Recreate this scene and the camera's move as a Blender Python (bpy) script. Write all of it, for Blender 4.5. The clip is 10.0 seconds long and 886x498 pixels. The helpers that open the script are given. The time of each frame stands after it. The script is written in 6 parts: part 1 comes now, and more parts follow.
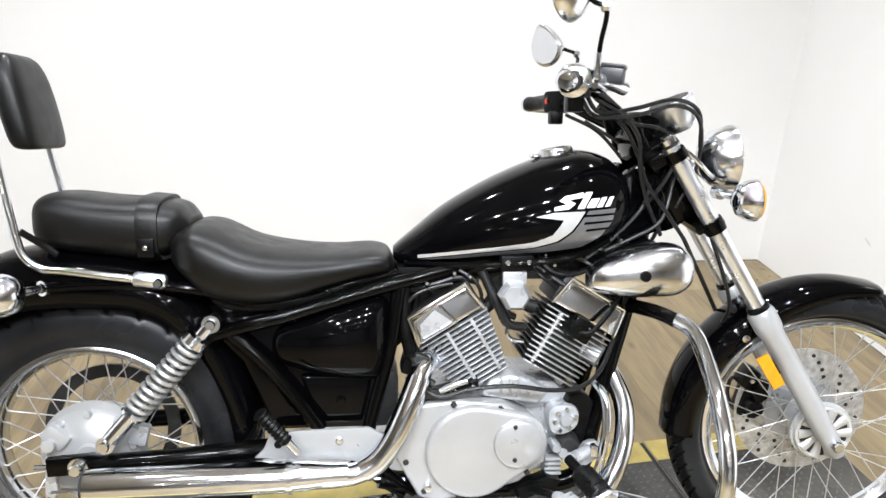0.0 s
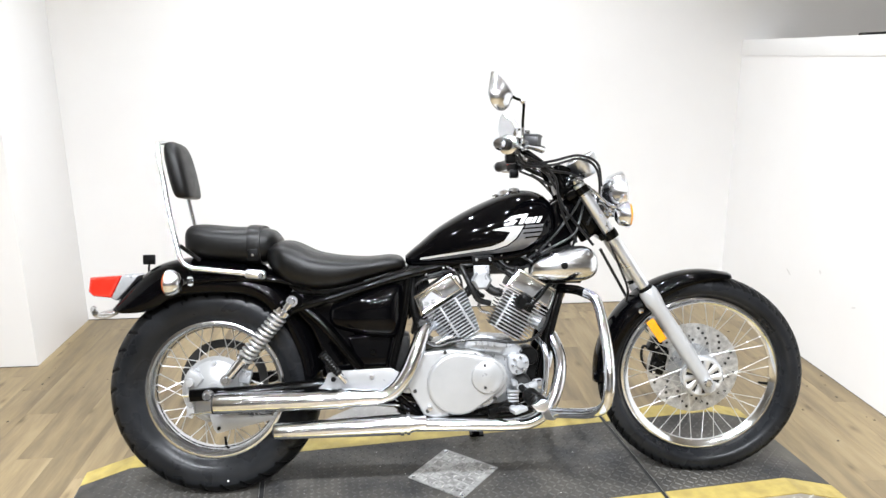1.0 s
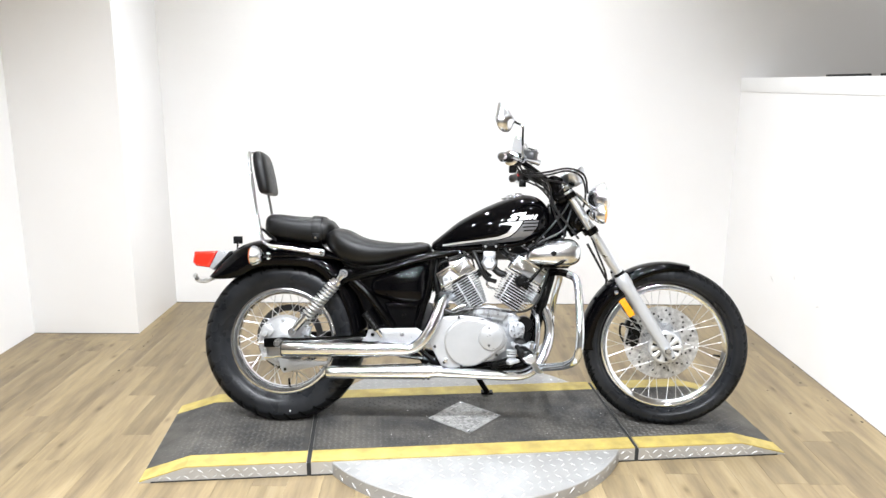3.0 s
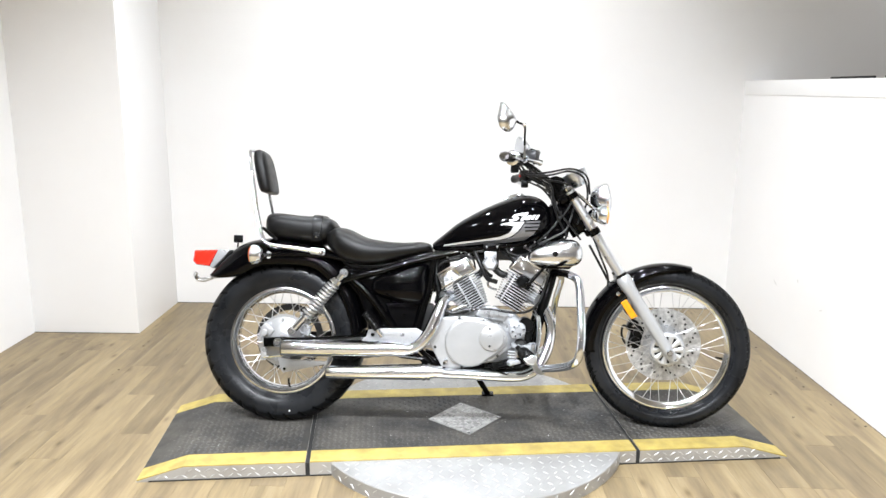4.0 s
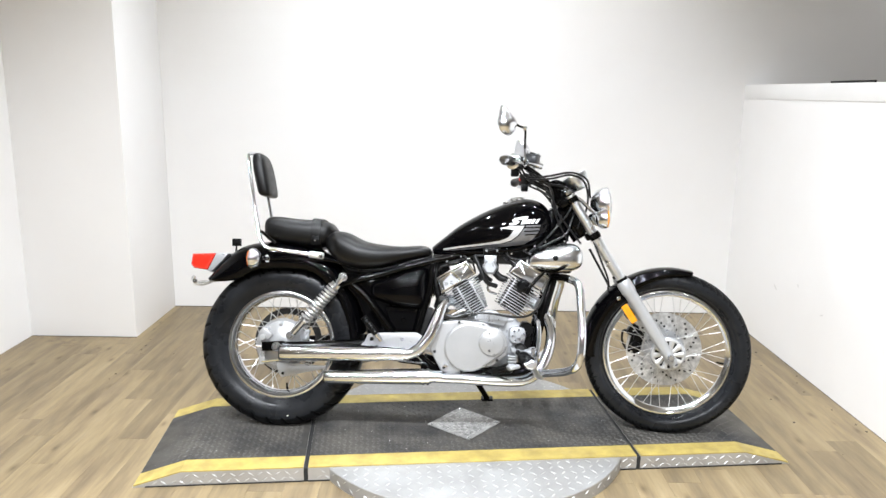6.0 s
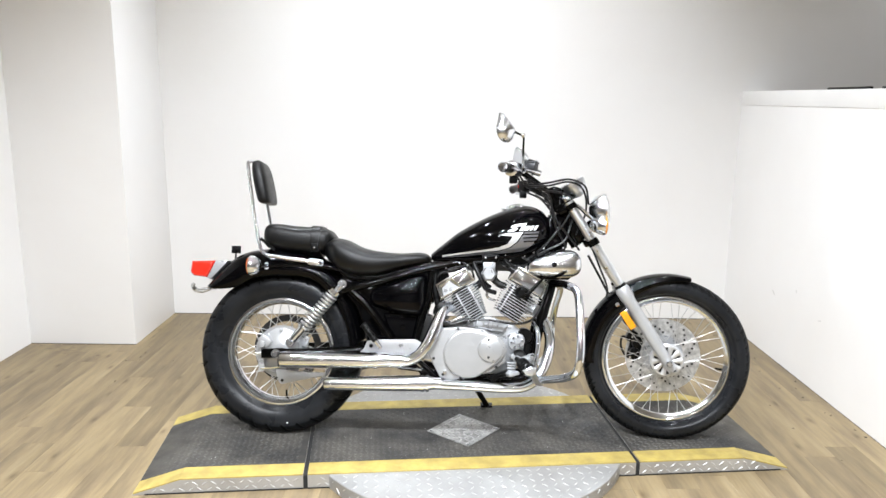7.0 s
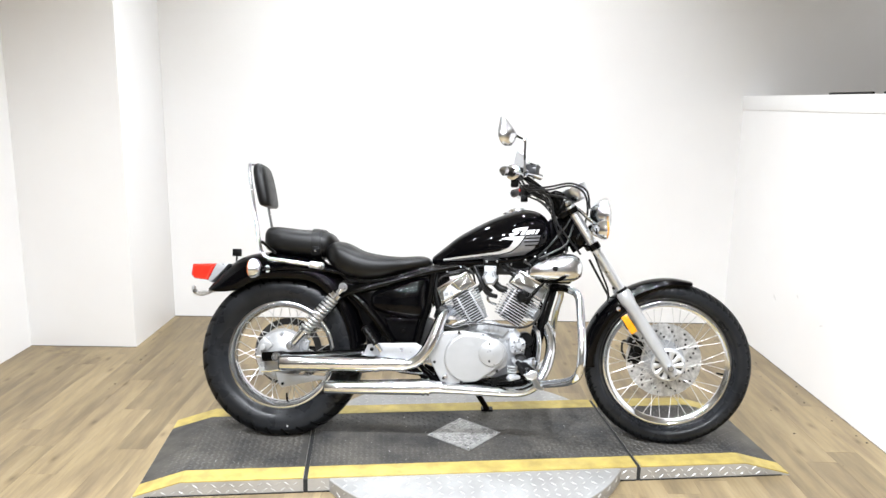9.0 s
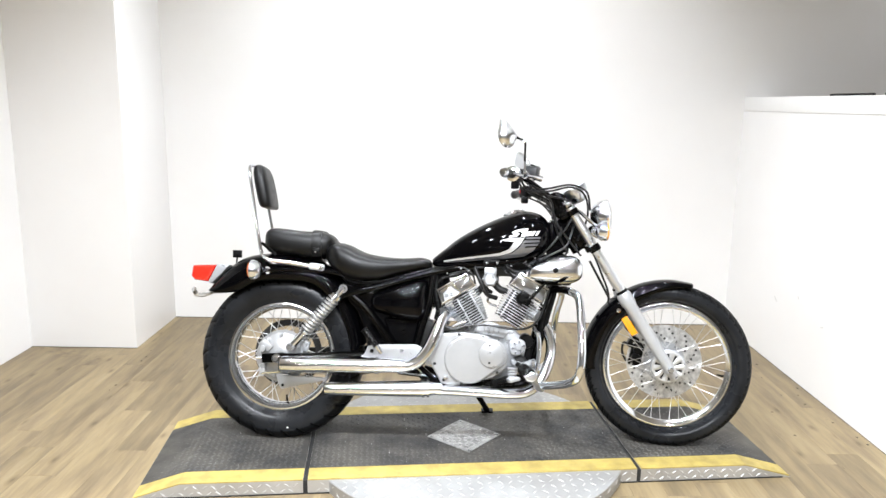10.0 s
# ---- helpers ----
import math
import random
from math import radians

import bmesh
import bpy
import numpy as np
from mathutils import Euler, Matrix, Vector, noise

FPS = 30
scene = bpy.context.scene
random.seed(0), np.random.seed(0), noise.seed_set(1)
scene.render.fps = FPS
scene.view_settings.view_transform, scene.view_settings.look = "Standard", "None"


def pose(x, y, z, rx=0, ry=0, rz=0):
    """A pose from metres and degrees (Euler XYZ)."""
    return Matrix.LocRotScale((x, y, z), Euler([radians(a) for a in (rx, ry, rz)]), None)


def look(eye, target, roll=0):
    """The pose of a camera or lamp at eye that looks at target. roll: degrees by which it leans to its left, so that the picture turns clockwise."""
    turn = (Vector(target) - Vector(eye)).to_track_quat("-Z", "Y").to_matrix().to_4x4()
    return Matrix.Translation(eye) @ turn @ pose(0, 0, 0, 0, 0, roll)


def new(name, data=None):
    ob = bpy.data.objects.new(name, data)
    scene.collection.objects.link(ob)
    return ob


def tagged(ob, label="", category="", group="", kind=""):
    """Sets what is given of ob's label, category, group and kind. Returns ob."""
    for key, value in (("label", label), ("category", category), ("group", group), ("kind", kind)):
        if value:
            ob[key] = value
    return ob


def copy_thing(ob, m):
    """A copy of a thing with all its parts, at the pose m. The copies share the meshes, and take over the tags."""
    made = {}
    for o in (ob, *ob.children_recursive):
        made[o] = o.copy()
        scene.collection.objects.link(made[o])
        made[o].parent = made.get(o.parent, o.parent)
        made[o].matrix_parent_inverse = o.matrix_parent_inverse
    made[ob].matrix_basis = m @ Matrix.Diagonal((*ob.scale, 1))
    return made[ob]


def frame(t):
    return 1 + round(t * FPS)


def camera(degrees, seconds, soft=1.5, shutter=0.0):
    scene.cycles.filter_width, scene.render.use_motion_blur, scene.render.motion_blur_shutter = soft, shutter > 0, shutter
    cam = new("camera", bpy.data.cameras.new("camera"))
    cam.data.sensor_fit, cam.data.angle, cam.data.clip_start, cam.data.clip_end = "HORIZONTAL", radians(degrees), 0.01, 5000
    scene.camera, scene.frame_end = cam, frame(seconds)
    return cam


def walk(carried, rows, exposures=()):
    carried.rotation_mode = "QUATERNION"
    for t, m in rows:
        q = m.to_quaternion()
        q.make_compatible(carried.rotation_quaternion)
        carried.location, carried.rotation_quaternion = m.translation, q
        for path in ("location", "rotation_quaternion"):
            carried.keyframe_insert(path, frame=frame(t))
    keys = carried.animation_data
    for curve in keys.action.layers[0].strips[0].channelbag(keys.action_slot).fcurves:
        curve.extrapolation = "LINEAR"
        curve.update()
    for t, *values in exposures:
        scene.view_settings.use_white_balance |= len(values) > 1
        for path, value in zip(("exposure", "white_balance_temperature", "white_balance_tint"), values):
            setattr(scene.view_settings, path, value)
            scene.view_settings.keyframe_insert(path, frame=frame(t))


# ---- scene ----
cam = camera(62.0, 10.0)
PATH = [
    (0, (0.493, -1.172, 1.290), (0.751, 0.664, 0.541), 2.2),
    (0.1, (0.505, -1.262, 1.300), (0.775, 0.568, 0.553), 1.8),
    (0.2, (0.504, -1.365, 1.298), (0.765, 0.479, 0.584), 2.3),
    (0.3, (0.498, -1.460, 1.293), (0.743, 0.397, 0.607), 2.9),
    (0.5, (0.472, -1.642, 1.280), (0.676, 0.237, 0.631), 1.6),
    (0.7, (0.455, -1.821, 1.282), (0.653, 0.074, 0.674), 2.1),
    (1, (0.518, -2.016, 1.341), (0.678, -0.089, 0.832), -0.4),
    (1.2, (0.537, -2.165, 1.300), (0.669, -0.222, 0.843), 1.7),
    (1.5, (0.626, -2.339, 1.341), (0.642, -0.403, 0.84), 0.5),
    (1.7, (0.633, -2.434, 1.360), (0.646, -0.487, 0.904), 0.6),
    (2, (0.631, -2.553, 1.343), (0.675, -0.607, 0.883), -0.7),
    (2.5, (0.604, -2.681, 1.349), (0.652, -0.728, 0.918), -1.0),
    (2.7, (0.608, -2.681, 1.371), (0.641, -0.732, 0.926), -0.4),
    (3.8, (0.621, -2.677, 1.338), (0.615, -0.721, 0.921), 0.9),
    (4, (0.622, -2.671, 1.345), (0.623, -0.717, 0.917), 0.7),
    (4.5, (0.619, -2.66, 1.344), (0.636, -0.705, 0.921), 1.4),
    (5, (0.616, -2.658, 1.347), (0.623, -0.704, 0.924), 1.1),
    (5.5, (0.611, -2.654, 1.34), (0.614, -0.698, 0.919), 1.2),
    (5.7, (0.617, -2.655, 1.338), (0.623, -0.700, 0.919), 1.0),
    (6.8, (0.613, -2.658, 1.360), (0.619, -0.701, 0.951), 0.7),
    (7, (0.617, -2.663, 1.347), (0.625, -0.704, 0.945), 0.7),
    (7.5, (0.609, -2.659, 1.346), (0.618, -0.701, 0.941), 0.8),
    (8, (0.607, -2.659, 1.347), (0.627, -0.7, 0.945), 0.8),
    (8.5, (0.612, -2.663, 1.346), (0.626, -0.702, 0.951), 1.0),
    (9, (0.614, -2.661, 1.346), (0.621, -0.7, 0.954), 0.9),
    (9.5, (0.617, -2.66, 1.346), (0.617, -0.697, 0.966), 0.8),
    (10, (0.619, -2.659, 1.35), (0.622, -0.698, 0.959), 0.9),
]

EXPOSURE = [(0.0, 0.0), (1.0, 0.04), (2.0, 0.10), (2.7, 0.10), (4.0, 0.06), (5.5, -0.06), (7.0, -0.10), (7.5, -0.05), (8.0, 0.0), (9.0, 0.06), (10.0, 0.08)]
walk(cam, [(t, look(eye, target, roll)) for t, eye, target, roll in PATH], EXPOSURE)

# ---- light: a dim showroom, bulbs under its ceiling, some added for the back wall ----
CEIL = 2.75
world = bpy.data.worlds.new("showroom_air")
scene.world = world
world.use_nodes = True
world.node_tree.nodes["Background"].inputs[0].default_value = (1.0, 1.0, 1.0, 1)
world.node_tree.nodes["Background"].inputs[1].default_value = 0.02

ROW = (-0.45, -0.02, 0.41, 0.84, 1.27)
# those at y 0.9 and 1.15 are added to brighten the back wall
BULBS = ([(x, -3.2, 25.0) for x in ROW] + [(x, -1.60, 31.0) for x in ROW] + [(x, -0.40, 7.0) for x in (-0.6, 0.51, 1.6)] + [(-0.1, 0.9, 19.0), (0.9, 0.9, 19.0), (1.7, 0.9, 8.5), (3.5, 1.15, 4.0)]
         + [(x, y, 11.5) for y in (-4.9, -6.1, -7.3, -8.4) for x in (-1.6, -0.3, 1.0, 2.3)])


def lamp(x, y, power, size, spread):
    data = bpy.data.lights.new("bulb_light", "AREA")
    data.shape, data.size, data.energy, data.color = "DISK", size, power, (0.95, 1.0, 1.07)
    data.spread = radians(spread)
    ob = new("bulb_light", data)
    ob.matrix_world = look((x, y, CEIL - 0.145), (x, y, 0))
    return ob


for bx, by, power_w in BULBS:
    lamp(bx, by, power_w, 0.085, 150)


# added spot with no known fixture, for the bright pool on the partition
spot = bpy.data.lights.new("spot_light", "SPOT")
spot.energy, spot.spot_size, spot.spot_blend, spot.shadow_soft_size, spot.color = 330.0, radians(10.5), 0.35, 0.03, (1.0, 0.97, 0.94)
new("spot_light", spot).matrix_world = look((0.9, -1.7, CEIL - 0.15), (2.4, 0.14, 0.93))


# ---- materials ----
def material(name, base, rough=0.5, metal=0.0, base2=None, scale=6.0, bump=0.0, bump_scale=200.0, rough_var=0.0, coat=0.0, stretch=(1, 1, 1), spec=0.5, alpha=None, per_object=0.0):
    mat = bpy.data.materials.new(name)
    mat.use_nodes = True
    nt = mat.node_tree
    n, l = nt.nodes, nt.links
    b = n["Principled BSDF"]
    b.inputs["Base Color"].default_value = (*base, 1)
    b.inputs["Roughness"].default_value = rough
    b.inputs["Metallic"].default_value = metal
    b.inputs["Specular IOR Level"].default_value = spec
    b.inputs["Coat Weight"].default_value = coat
    b.inputs["Coat Roughness"].default_value = 0.03
    tc = n.new("ShaderNodeTexCoord")
    mp = n.new("ShaderNodeMapping")
    mp.inputs["Scale"].default_value = stretch
    l.new(tc.outputs["Object"], mp.inputs["Vector"])
    vec = mp.outputs["Vector"]
    if per_object:
        oi = n.new("ShaderNodeObjectInfo")
        ad = n.new("ShaderNodeVectorMath")
        ad.operation = "MULTIPLY_ADD"
        l.new(oi.outputs["Random"], ad.inputs[0])
        ad.inputs[1].default_value = (7.3, 5.1, 3.7)
        l.new(vec, ad.inputs[2])
        vec = ad.outputs["Vector"]
    if base2 is not None:
        no = n.new("ShaderNodeTexNoise")
        no.inputs["Scale"].default_value = scale
        no.inputs["Detail"].default_value = 6
        no.inputs["Roughness"].default_value = 0.6
        l.new(vec, no.inputs["Vector"])
        rp = n.new("ShaderNodeValToRGB")
        rp.color_ramp.elements[0].position, rp.color_ramp.elements[1].position = 0.32, 0.68
        rp.color_ramp.elements[0].color, rp.color_ramp.elements[1].color = (*base, 1), (*base2, 1)
        l.new(no.outputs["Fac"], rp.inputs["Fac"])
        col = rp.outputs["Color"]
        if per_object:
            hv = n.new("ShaderNodeHueSaturation")
            mr = n.new("ShaderNodeMapRange")
            mr.inputs["To Min"].default_value, mr.inputs["To Max"].default_value = 1 - per_object, 1 + per_object
            l.new(oi.outputs["Random"], mr.inputs["Value"])
            l.new(mr.outputs["Result"], hv.inputs["Value"])
            l.new(col, hv.inputs["Color"])
            col = hv.outputs["Color"]
        l.new(col, b.inputs["Base Color"])
    if rough_var:
        n2 = n.new("ShaderNodeTexNoise")
        n2.inputs["Scale"].default_value = scale * 2.3
        n2.inputs["Detail"].default_value = 5
        l.new(vec, n2.inputs["Vector"])
        m2 = n.new("ShaderNodeMapRange")
        m2.inputs["From Min"].default_value, m2.inputs["From Max"].default_value = 0.3, 0.7
        m2.inputs["To Min"].default_value, m2.inputs["To Max"].default_value = max(0.0, rough - rough_var), rough + rough_var
        l.new(n2.outputs["Fac"], m2.inputs["Value"])
        l.new(m2.outputs["Result"], b.inputs["Roughness"])
    if bump:
        n3 = n.new("ShaderNodeTexNoise")
        n3.inputs["Scale"].default_value = bump_scale
        n3.inputs["Detail"].default_value = 3
        l.new(vec, n3.inputs["Vector"])
        bp = n.new("ShaderNodeBump")
        bp.inputs["Strength"].default_value, bp.inputs["Distance"].default_value = bump, 0.001
        l.new(n3.outputs["Fac"], bp.inputs["Height"])
        l.new(bp.outputs["Normal"], b.inputs["Normal"])
    return mat


WALL = material("white_wall_paint", (0.785, 0.770, 0.754), 0.55, base2=(0.82, 0.814, 0.806), scale=0.9, bump=0.12, bump_scale=90, rough_var=0.08)
LEDGE = material("white_gloss_trim", (0.76, 0.752, 0.74), 0.45, base2=(0.80, 0.793, 0.78), scale=3, bump=0.05, bump_scale=60)
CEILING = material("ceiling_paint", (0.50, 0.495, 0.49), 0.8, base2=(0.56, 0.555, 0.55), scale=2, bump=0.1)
# mid grey puts the showroom's dimness into the colour of its unseen walls
DIMWALL = material("greyed_showroom_wall", (0.38, 0.372, 0.362), 0.6, base2=(0.46, 0.452, 0.44), scale=1.2, bump=0.1)


def plank_material(across=1.0, lengthwise=1.0):
    """Vinyl oak: broad tan and grey-brown blotches along each board, fine grain, a few dark knots."""
    mat = bpy.data.materials.new("oak_plank")
    mat.use_nodes = True
    n, l = mat.node_tree.nodes, mat.node_tree.links
    b = n["Principled BSDF"]
    tc, oi = n.new("ShaderNodeTexCoord"), n.new("ShaderNodeObjectInfo")

    def coords(scale):
        mp = n.new("ShaderNodeMapping")
        mp.inputs["Scale"].default_value = (scale[0] * across, scale[1] * lengthwise, 1)
        l.new(tc.outputs["Object"], mp.inputs["Vector"])
        ad = n.new("ShaderNodeVectorMath")
        ad.operation = "MULTIPLY_ADD"
        l.new(oi.outputs["Random"], ad.inputs[0])
        ad.inputs[1].default_value = (17.3, 25.1, 13.7)
        l.new(mp.outputs["Vector"], ad.inputs[2])
        return ad.outputs["Vector"]

    def noise(vec, scale, detail=5):
        no = n.new("ShaderNodeTexNoise")
        no.inputs["Scale"].default_value, no.inputs["Detail"].default_value, no.inputs["Roughness"].default_value = scale, detail, 0.62
        l.new(vec, no.inputs["Vector"])
        return no.outputs["Fac"]

    def ramp(fac, stops):
        rp = n.new("ShaderNodeValToRGB")
        rp.color_ramp.elements[0].position, rp.color_ramp.elements[1].position = stops[0][0], stops[-1][0]
        rp.color_ramp.elements[0].color, rp.color_ramp.elements[1].color = (*stops[0][1], 1), (*stops[-1][1], 1)
        for p, c in stops[1:-1]:
            rp.color_ramp.elements.new(p).color = (*c, 1)
        l.new(fac, rp.inputs["Fac"])
        return rp.outputs["Color"]

    def multiply(a, c):
        mx = n.new("ShaderNodeMix")
        mx.data_type, mx.blend_type = "RGBA", "MULTIPLY"
        mx.inputs["Factor"].default_value = 1.0
        l.new(a, mx.inputs["A"])
        l.new(c, mx.inputs["B"])
        return mx.outputs["Result"]
    col = ramp(noise(coords((1.0, 0.85, 1)), 2.0, 4), [(0.28, (0.136, 0.099, 0.058)), (0.42, (0.186, 0.140, 0.080)), (0.56, (0.243, 0.184, 0.100)), (0.72, (0.290, 0.227, 0.132))])
    grain = noise(coords((3.2, 0.9, 1)), 6.0, 6)
    col = multiply(col, ramp(grain, [(0.30, (0.86, 0.85, 0.84)), (0.52, (1, 1, 1)), (0.72, (1.0, 1.0, 1.0))]))
    vo = n.new("ShaderNodeTexVoronoi")
    vo.voronoi_dimensions = "2D"
    vo.inputs["Scale"].default_value = 1.0
    l.new(coords((0.62, 2.0, 1)), vo.inputs["Vector"])
    col = multiply(col, ramp(vo.outputs["Distance"], [(0.015, (0.55, 0.52, 0.50)), (0.05, (0.82, 0.80, 0.78)), (0.10, (1, 1, 1))]))
    hv, mr = n.new("ShaderNodeHueSaturation"), n.new("ShaderNodeMapRange")
    mr.inputs["To Min"].default_value, mr.inputs["To Max"].default_value = 0.88, 1.12
    l.new(oi.outputs["Random"], mr.inputs["Value"])
    l.new(mr.outputs["Result"], hv.inputs["Value"])
    l.new(col, hv.inputs["Color"])
    l.new(hv.outputs["Color"], b.inputs["Base Color"])
    m2 = n.new("ShaderNodeMapRange")
    m2.inputs["To Min"].default_value, m2.inputs["To Max"].default_value = 0.34, 0.58
    l.new(grain, m2.inputs["Value"])
    l.new(m2.outputs["Result"], b.inputs["Roughness"])
    b.inputs["Specular IOR Level"].default_value = 0.4
    bp = n.new("ShaderNodeBump")
    bp.inputs["Strength"].default_value, bp.inputs["Distance"].default_value = 0.2, 0.001
    l.new(grain, bp.inputs["Height"])
    l.new(bp.outputs["Normal"], b.inputs["Normal"])
    return mat


PLANK = plank_material()
PLANKFIELD = plank_material(1 / 0.122, 1 / 0.92)
FLOORBED = material("floor_underlay", (0.12, 0.092, 0.06), 0.7, base2=(0.16, 0.122, 0.082), scale=4)
CHROME = material("polished_chrome", (0.77, 0.80, 0.845), 0.08, 1.0, base2=(0.70, 0.73, 0.775), scale=9, rough_var=0.03, bump=0.15, bump_scale=38)
CHROME_DULL = material("worn_chrome", (0.80, 0.825, 0.865), 0.18, 1.0, base2=(0.72, 0.74, 0.77), scale=14, rough_var=0.08)
PAINT = material("gloss_black_paint", (0.0008, 0.0008, 0.0011), 0.05, base2=(0.0012, 0.0012, 0.0015), scale=20, spec=0.14, bump=0.03, bump_scale=14)
FRAMEBLACK = material("black_frame_enamel", (0.0008, 0.0008, 0.0008), 0.11, base2=(0.0015, 0.0015, 0.0015), scale=18, spec=0.15, rough_var=0.05)
PLASTIC = material("black_plastic", (0.0018, 0.0018, 0.0018), 0.34, base2=(0.0035, 0.0035, 0.0035), scale=25, bump=0.2, bump_scale=320, rough_var=0.1, spec=0.13)
RUBBERHOSE = material("black_cable_sheath", (0.006, 0.006, 0.007), 0.33, base2=(0.011, 0.011, 0.011), scale=30, rough_var=0.08, spec=0.35)
LEATHER = material("black_vinyl_leather", (0.0008, 0.0008, 0.0008), 0.39, base2=(0.0014, 0.0013, 0.0012), scale=14, spec=0.31, bump=0.3, bump_scale=420, rough_var=0.06)
TYRE = material("tyre_rubber", (0.003, 0.0032, 0.0035), 0.38, base2=(0.006, 0.0063, 0.0068), scale=9, spec=0.13, bump=0.25, bump_scale=260, rough_var=0.12)
SILVER = material("silver_engine_paint", (0.36, 0.362, 0.364), 0.32, 0.4, base2=(0.42, 0.422, 0.424), scale=7, bump=0.12, bump_scale=500, rough_var=0.06)
ALLOY = material("bare_alloy", (0.50, 0.512, 0.53), 0.34, 0.5, base2=(0.36, 0.37, 0.385), scale=16, bump=0.2, bump_scale=300, rough_var=0.12)
FINDARK = material("dark_cylinder_iron", (0.012, 0.012, 0.012), 0.5, 0.3, base2=(0.03, 0.029, 0.028), scale=20, bump=0.3)
ORANGE = material("amber_reflector", (0.76, 0.31, 0.008), 0.18, base2=(0.62, 0.235, 0.008), scale=60, bump=0.4, bump_scale=500, coat=0.6)
AMBERDARK = material("dark_amber_lens", (0.42, 0.075, 0.012), 0.18, base2=(0.50, 0.10, 0.015), scale=60, bump=0.4, bump_scale=500, coat=0.6)
REDLENS = material("red_tail_lens", (0.75, 0.03, 0.015), 0.15, base2=(0.62, 0.02, 0.01), scale=30, coat=0.8, bump=0.2, bump_scale=300)
CLEARLENS = material("headlight_glass", (0.75, 0.77, 0.78), 0.05, 0.4, base2=(0.65, 0.67, 0.68), scale=60, bump=0.5, bump_scale=160, coat=1.0)
STEELPLATE = material("diamond_plate_aluminium", (0.44, 0.425, 0.40), 0.45, 0.35, base2=(0.34, 0.325, 0.30), scale=5, bump=0.35, bump_scale=120, rough_var=0.12)
ALUPLATE = material("bright_diamond_plate", (0.40, 0.40, 0.392), 0.40, 0.45, base2=(0.31, 0.306, 0.298), scale=6, bump=0.3, bump_scale=120, rough_var=0.12)
INSERTPLATE = material("scuffed_diamond_plate", (0.44, 0.44, 0.43), 0.36, 0.5, base2=(0.17, 0.166, 0.16), scale=42, bump=0.35, bump_scale=140, rough_var=0.12)
MAT = material("grey_tread_deck", (0.024, 0.024, 0.0245), 0.6, base2=(0.090, 0.083, 0.071), scale=4.5, bump=0.4, bump_scale=150, rough_var=0.12, spec=0.3)
YELLOW = material("worn_yellow_paint", (0.47, 0.365, 0.10), 0.55, base2=(0.30, 0.228, 0.068), scale=15, bump=0.3, bump_scale=160, rough_var=0.1)
DECKBAR = material("worn_tread_bar", (0.036, 0.036, 0.036), 0.5, base2=(0.140, 0.132, 0.119), scale=4.5, rough_var=0.1, spec=0.35)
BRIGHTBAR = material("bright_tread_bar", (0.60, 0.595, 0.58), 0.40, 0.5, base2=(0.48, 0.475, 0.46), scale=14, rough_var=0.08)
SCUFF = material("grey_scuff", (0.60, 0.585, 0.57), 0.6, base2=(0.72, 0.71, 0.69), scale=30)
GAPDARK = material("dark_gap", (0.01, 0.01, 0.01), 0.8, base2=(0.016, 0.016, 0.016), scale=30)
DECALSILVER = material("silver_decal", (0.44, 0.44, 0.44), 0.3, 0.3, base2=(0.50, 0.50, 0.50), scale=40, coat=0.6)
DECALGREY = material("graphite_decal", (0.12, 0.12, 0.125), 0.3, 0.3, base2=(0.16, 0.16, 0.165), scale=40, coat=0.6)
DECALWHITE = material("white_decal", (0.82, 0.82, 0.82), 0.3, base2=(0.78, 0.78, 0.78), scale=40, coat=0.6)
GREYPLASTIC = material("grey_plastic", (0.014, 0.015, 0.017), 0.36, base2=(0.022, 0.023, 0.026), scale=25, bump=0.2, bump_scale=320, rough_var=0.08)
SATINCHROME = material("hazy_chrome", (0.86, 0.885, 0.925), 0.3, 1.0, base2=(0.80, 0.825, 0.865), scale=10, rough_var=0.05)
# blacker than the tyre: the shade inside the slots put into the colour
TREADSLOT = material("tread_slot_shade", (0.002, 0.002, 0.0022), 0.8, base2=(0.003, 0.003, 0.0032), scale=20, spec=0.08)
SIDEWALL = material("dusty_tyre_sidewall", (0.004, 0.0043, 0.005), 0.30, base2=(0.018, 0.0192, 0.0215), scale=5, spec=0.19, bump=0.15, bump_scale=200, rough_var=0.1)
FORKGREY = material("silver_fork_paint", (0.38, 0.385, 0.39), 0.36, 0.3, base2=(0.43, 0.435, 0.44), scale=9, bump=0.1, bump_scale=500, rough_var=0.06)
SPOKE = material("bright_spoke_steel", (0.60, 0.60, 0.60), 0.28, 0.8, base2=(0.54, 0.54, 0.53), scale=0.7)
RIM = material("chrome_rim", (0.78, 0.80, 0.84), 0.11, 1.0, base2=(0.66, 0.685, 0.72), scale=12, rough_var=0.05)
DISCSTEEL = material("ground_disc_steel", (0.74, 0.74, 0.73), 0.38, 0.75, base2=(0.34, 0.34, 0.335), scale=55, bump=0.2, bump_scale=400, rough_var=0.1)
BULB = bpy.data.materials.new("bulb_glow")
BULB.use_nodes = True
BULB.node_tree.nodes["Principled BSDF"].inputs["Emission Color"].default_value = (1, 0.95, 0.88, 1)
BULB.node_tree.nodes["Principled BSDF"].inputs["Emission Strength"].default_value = 32.0


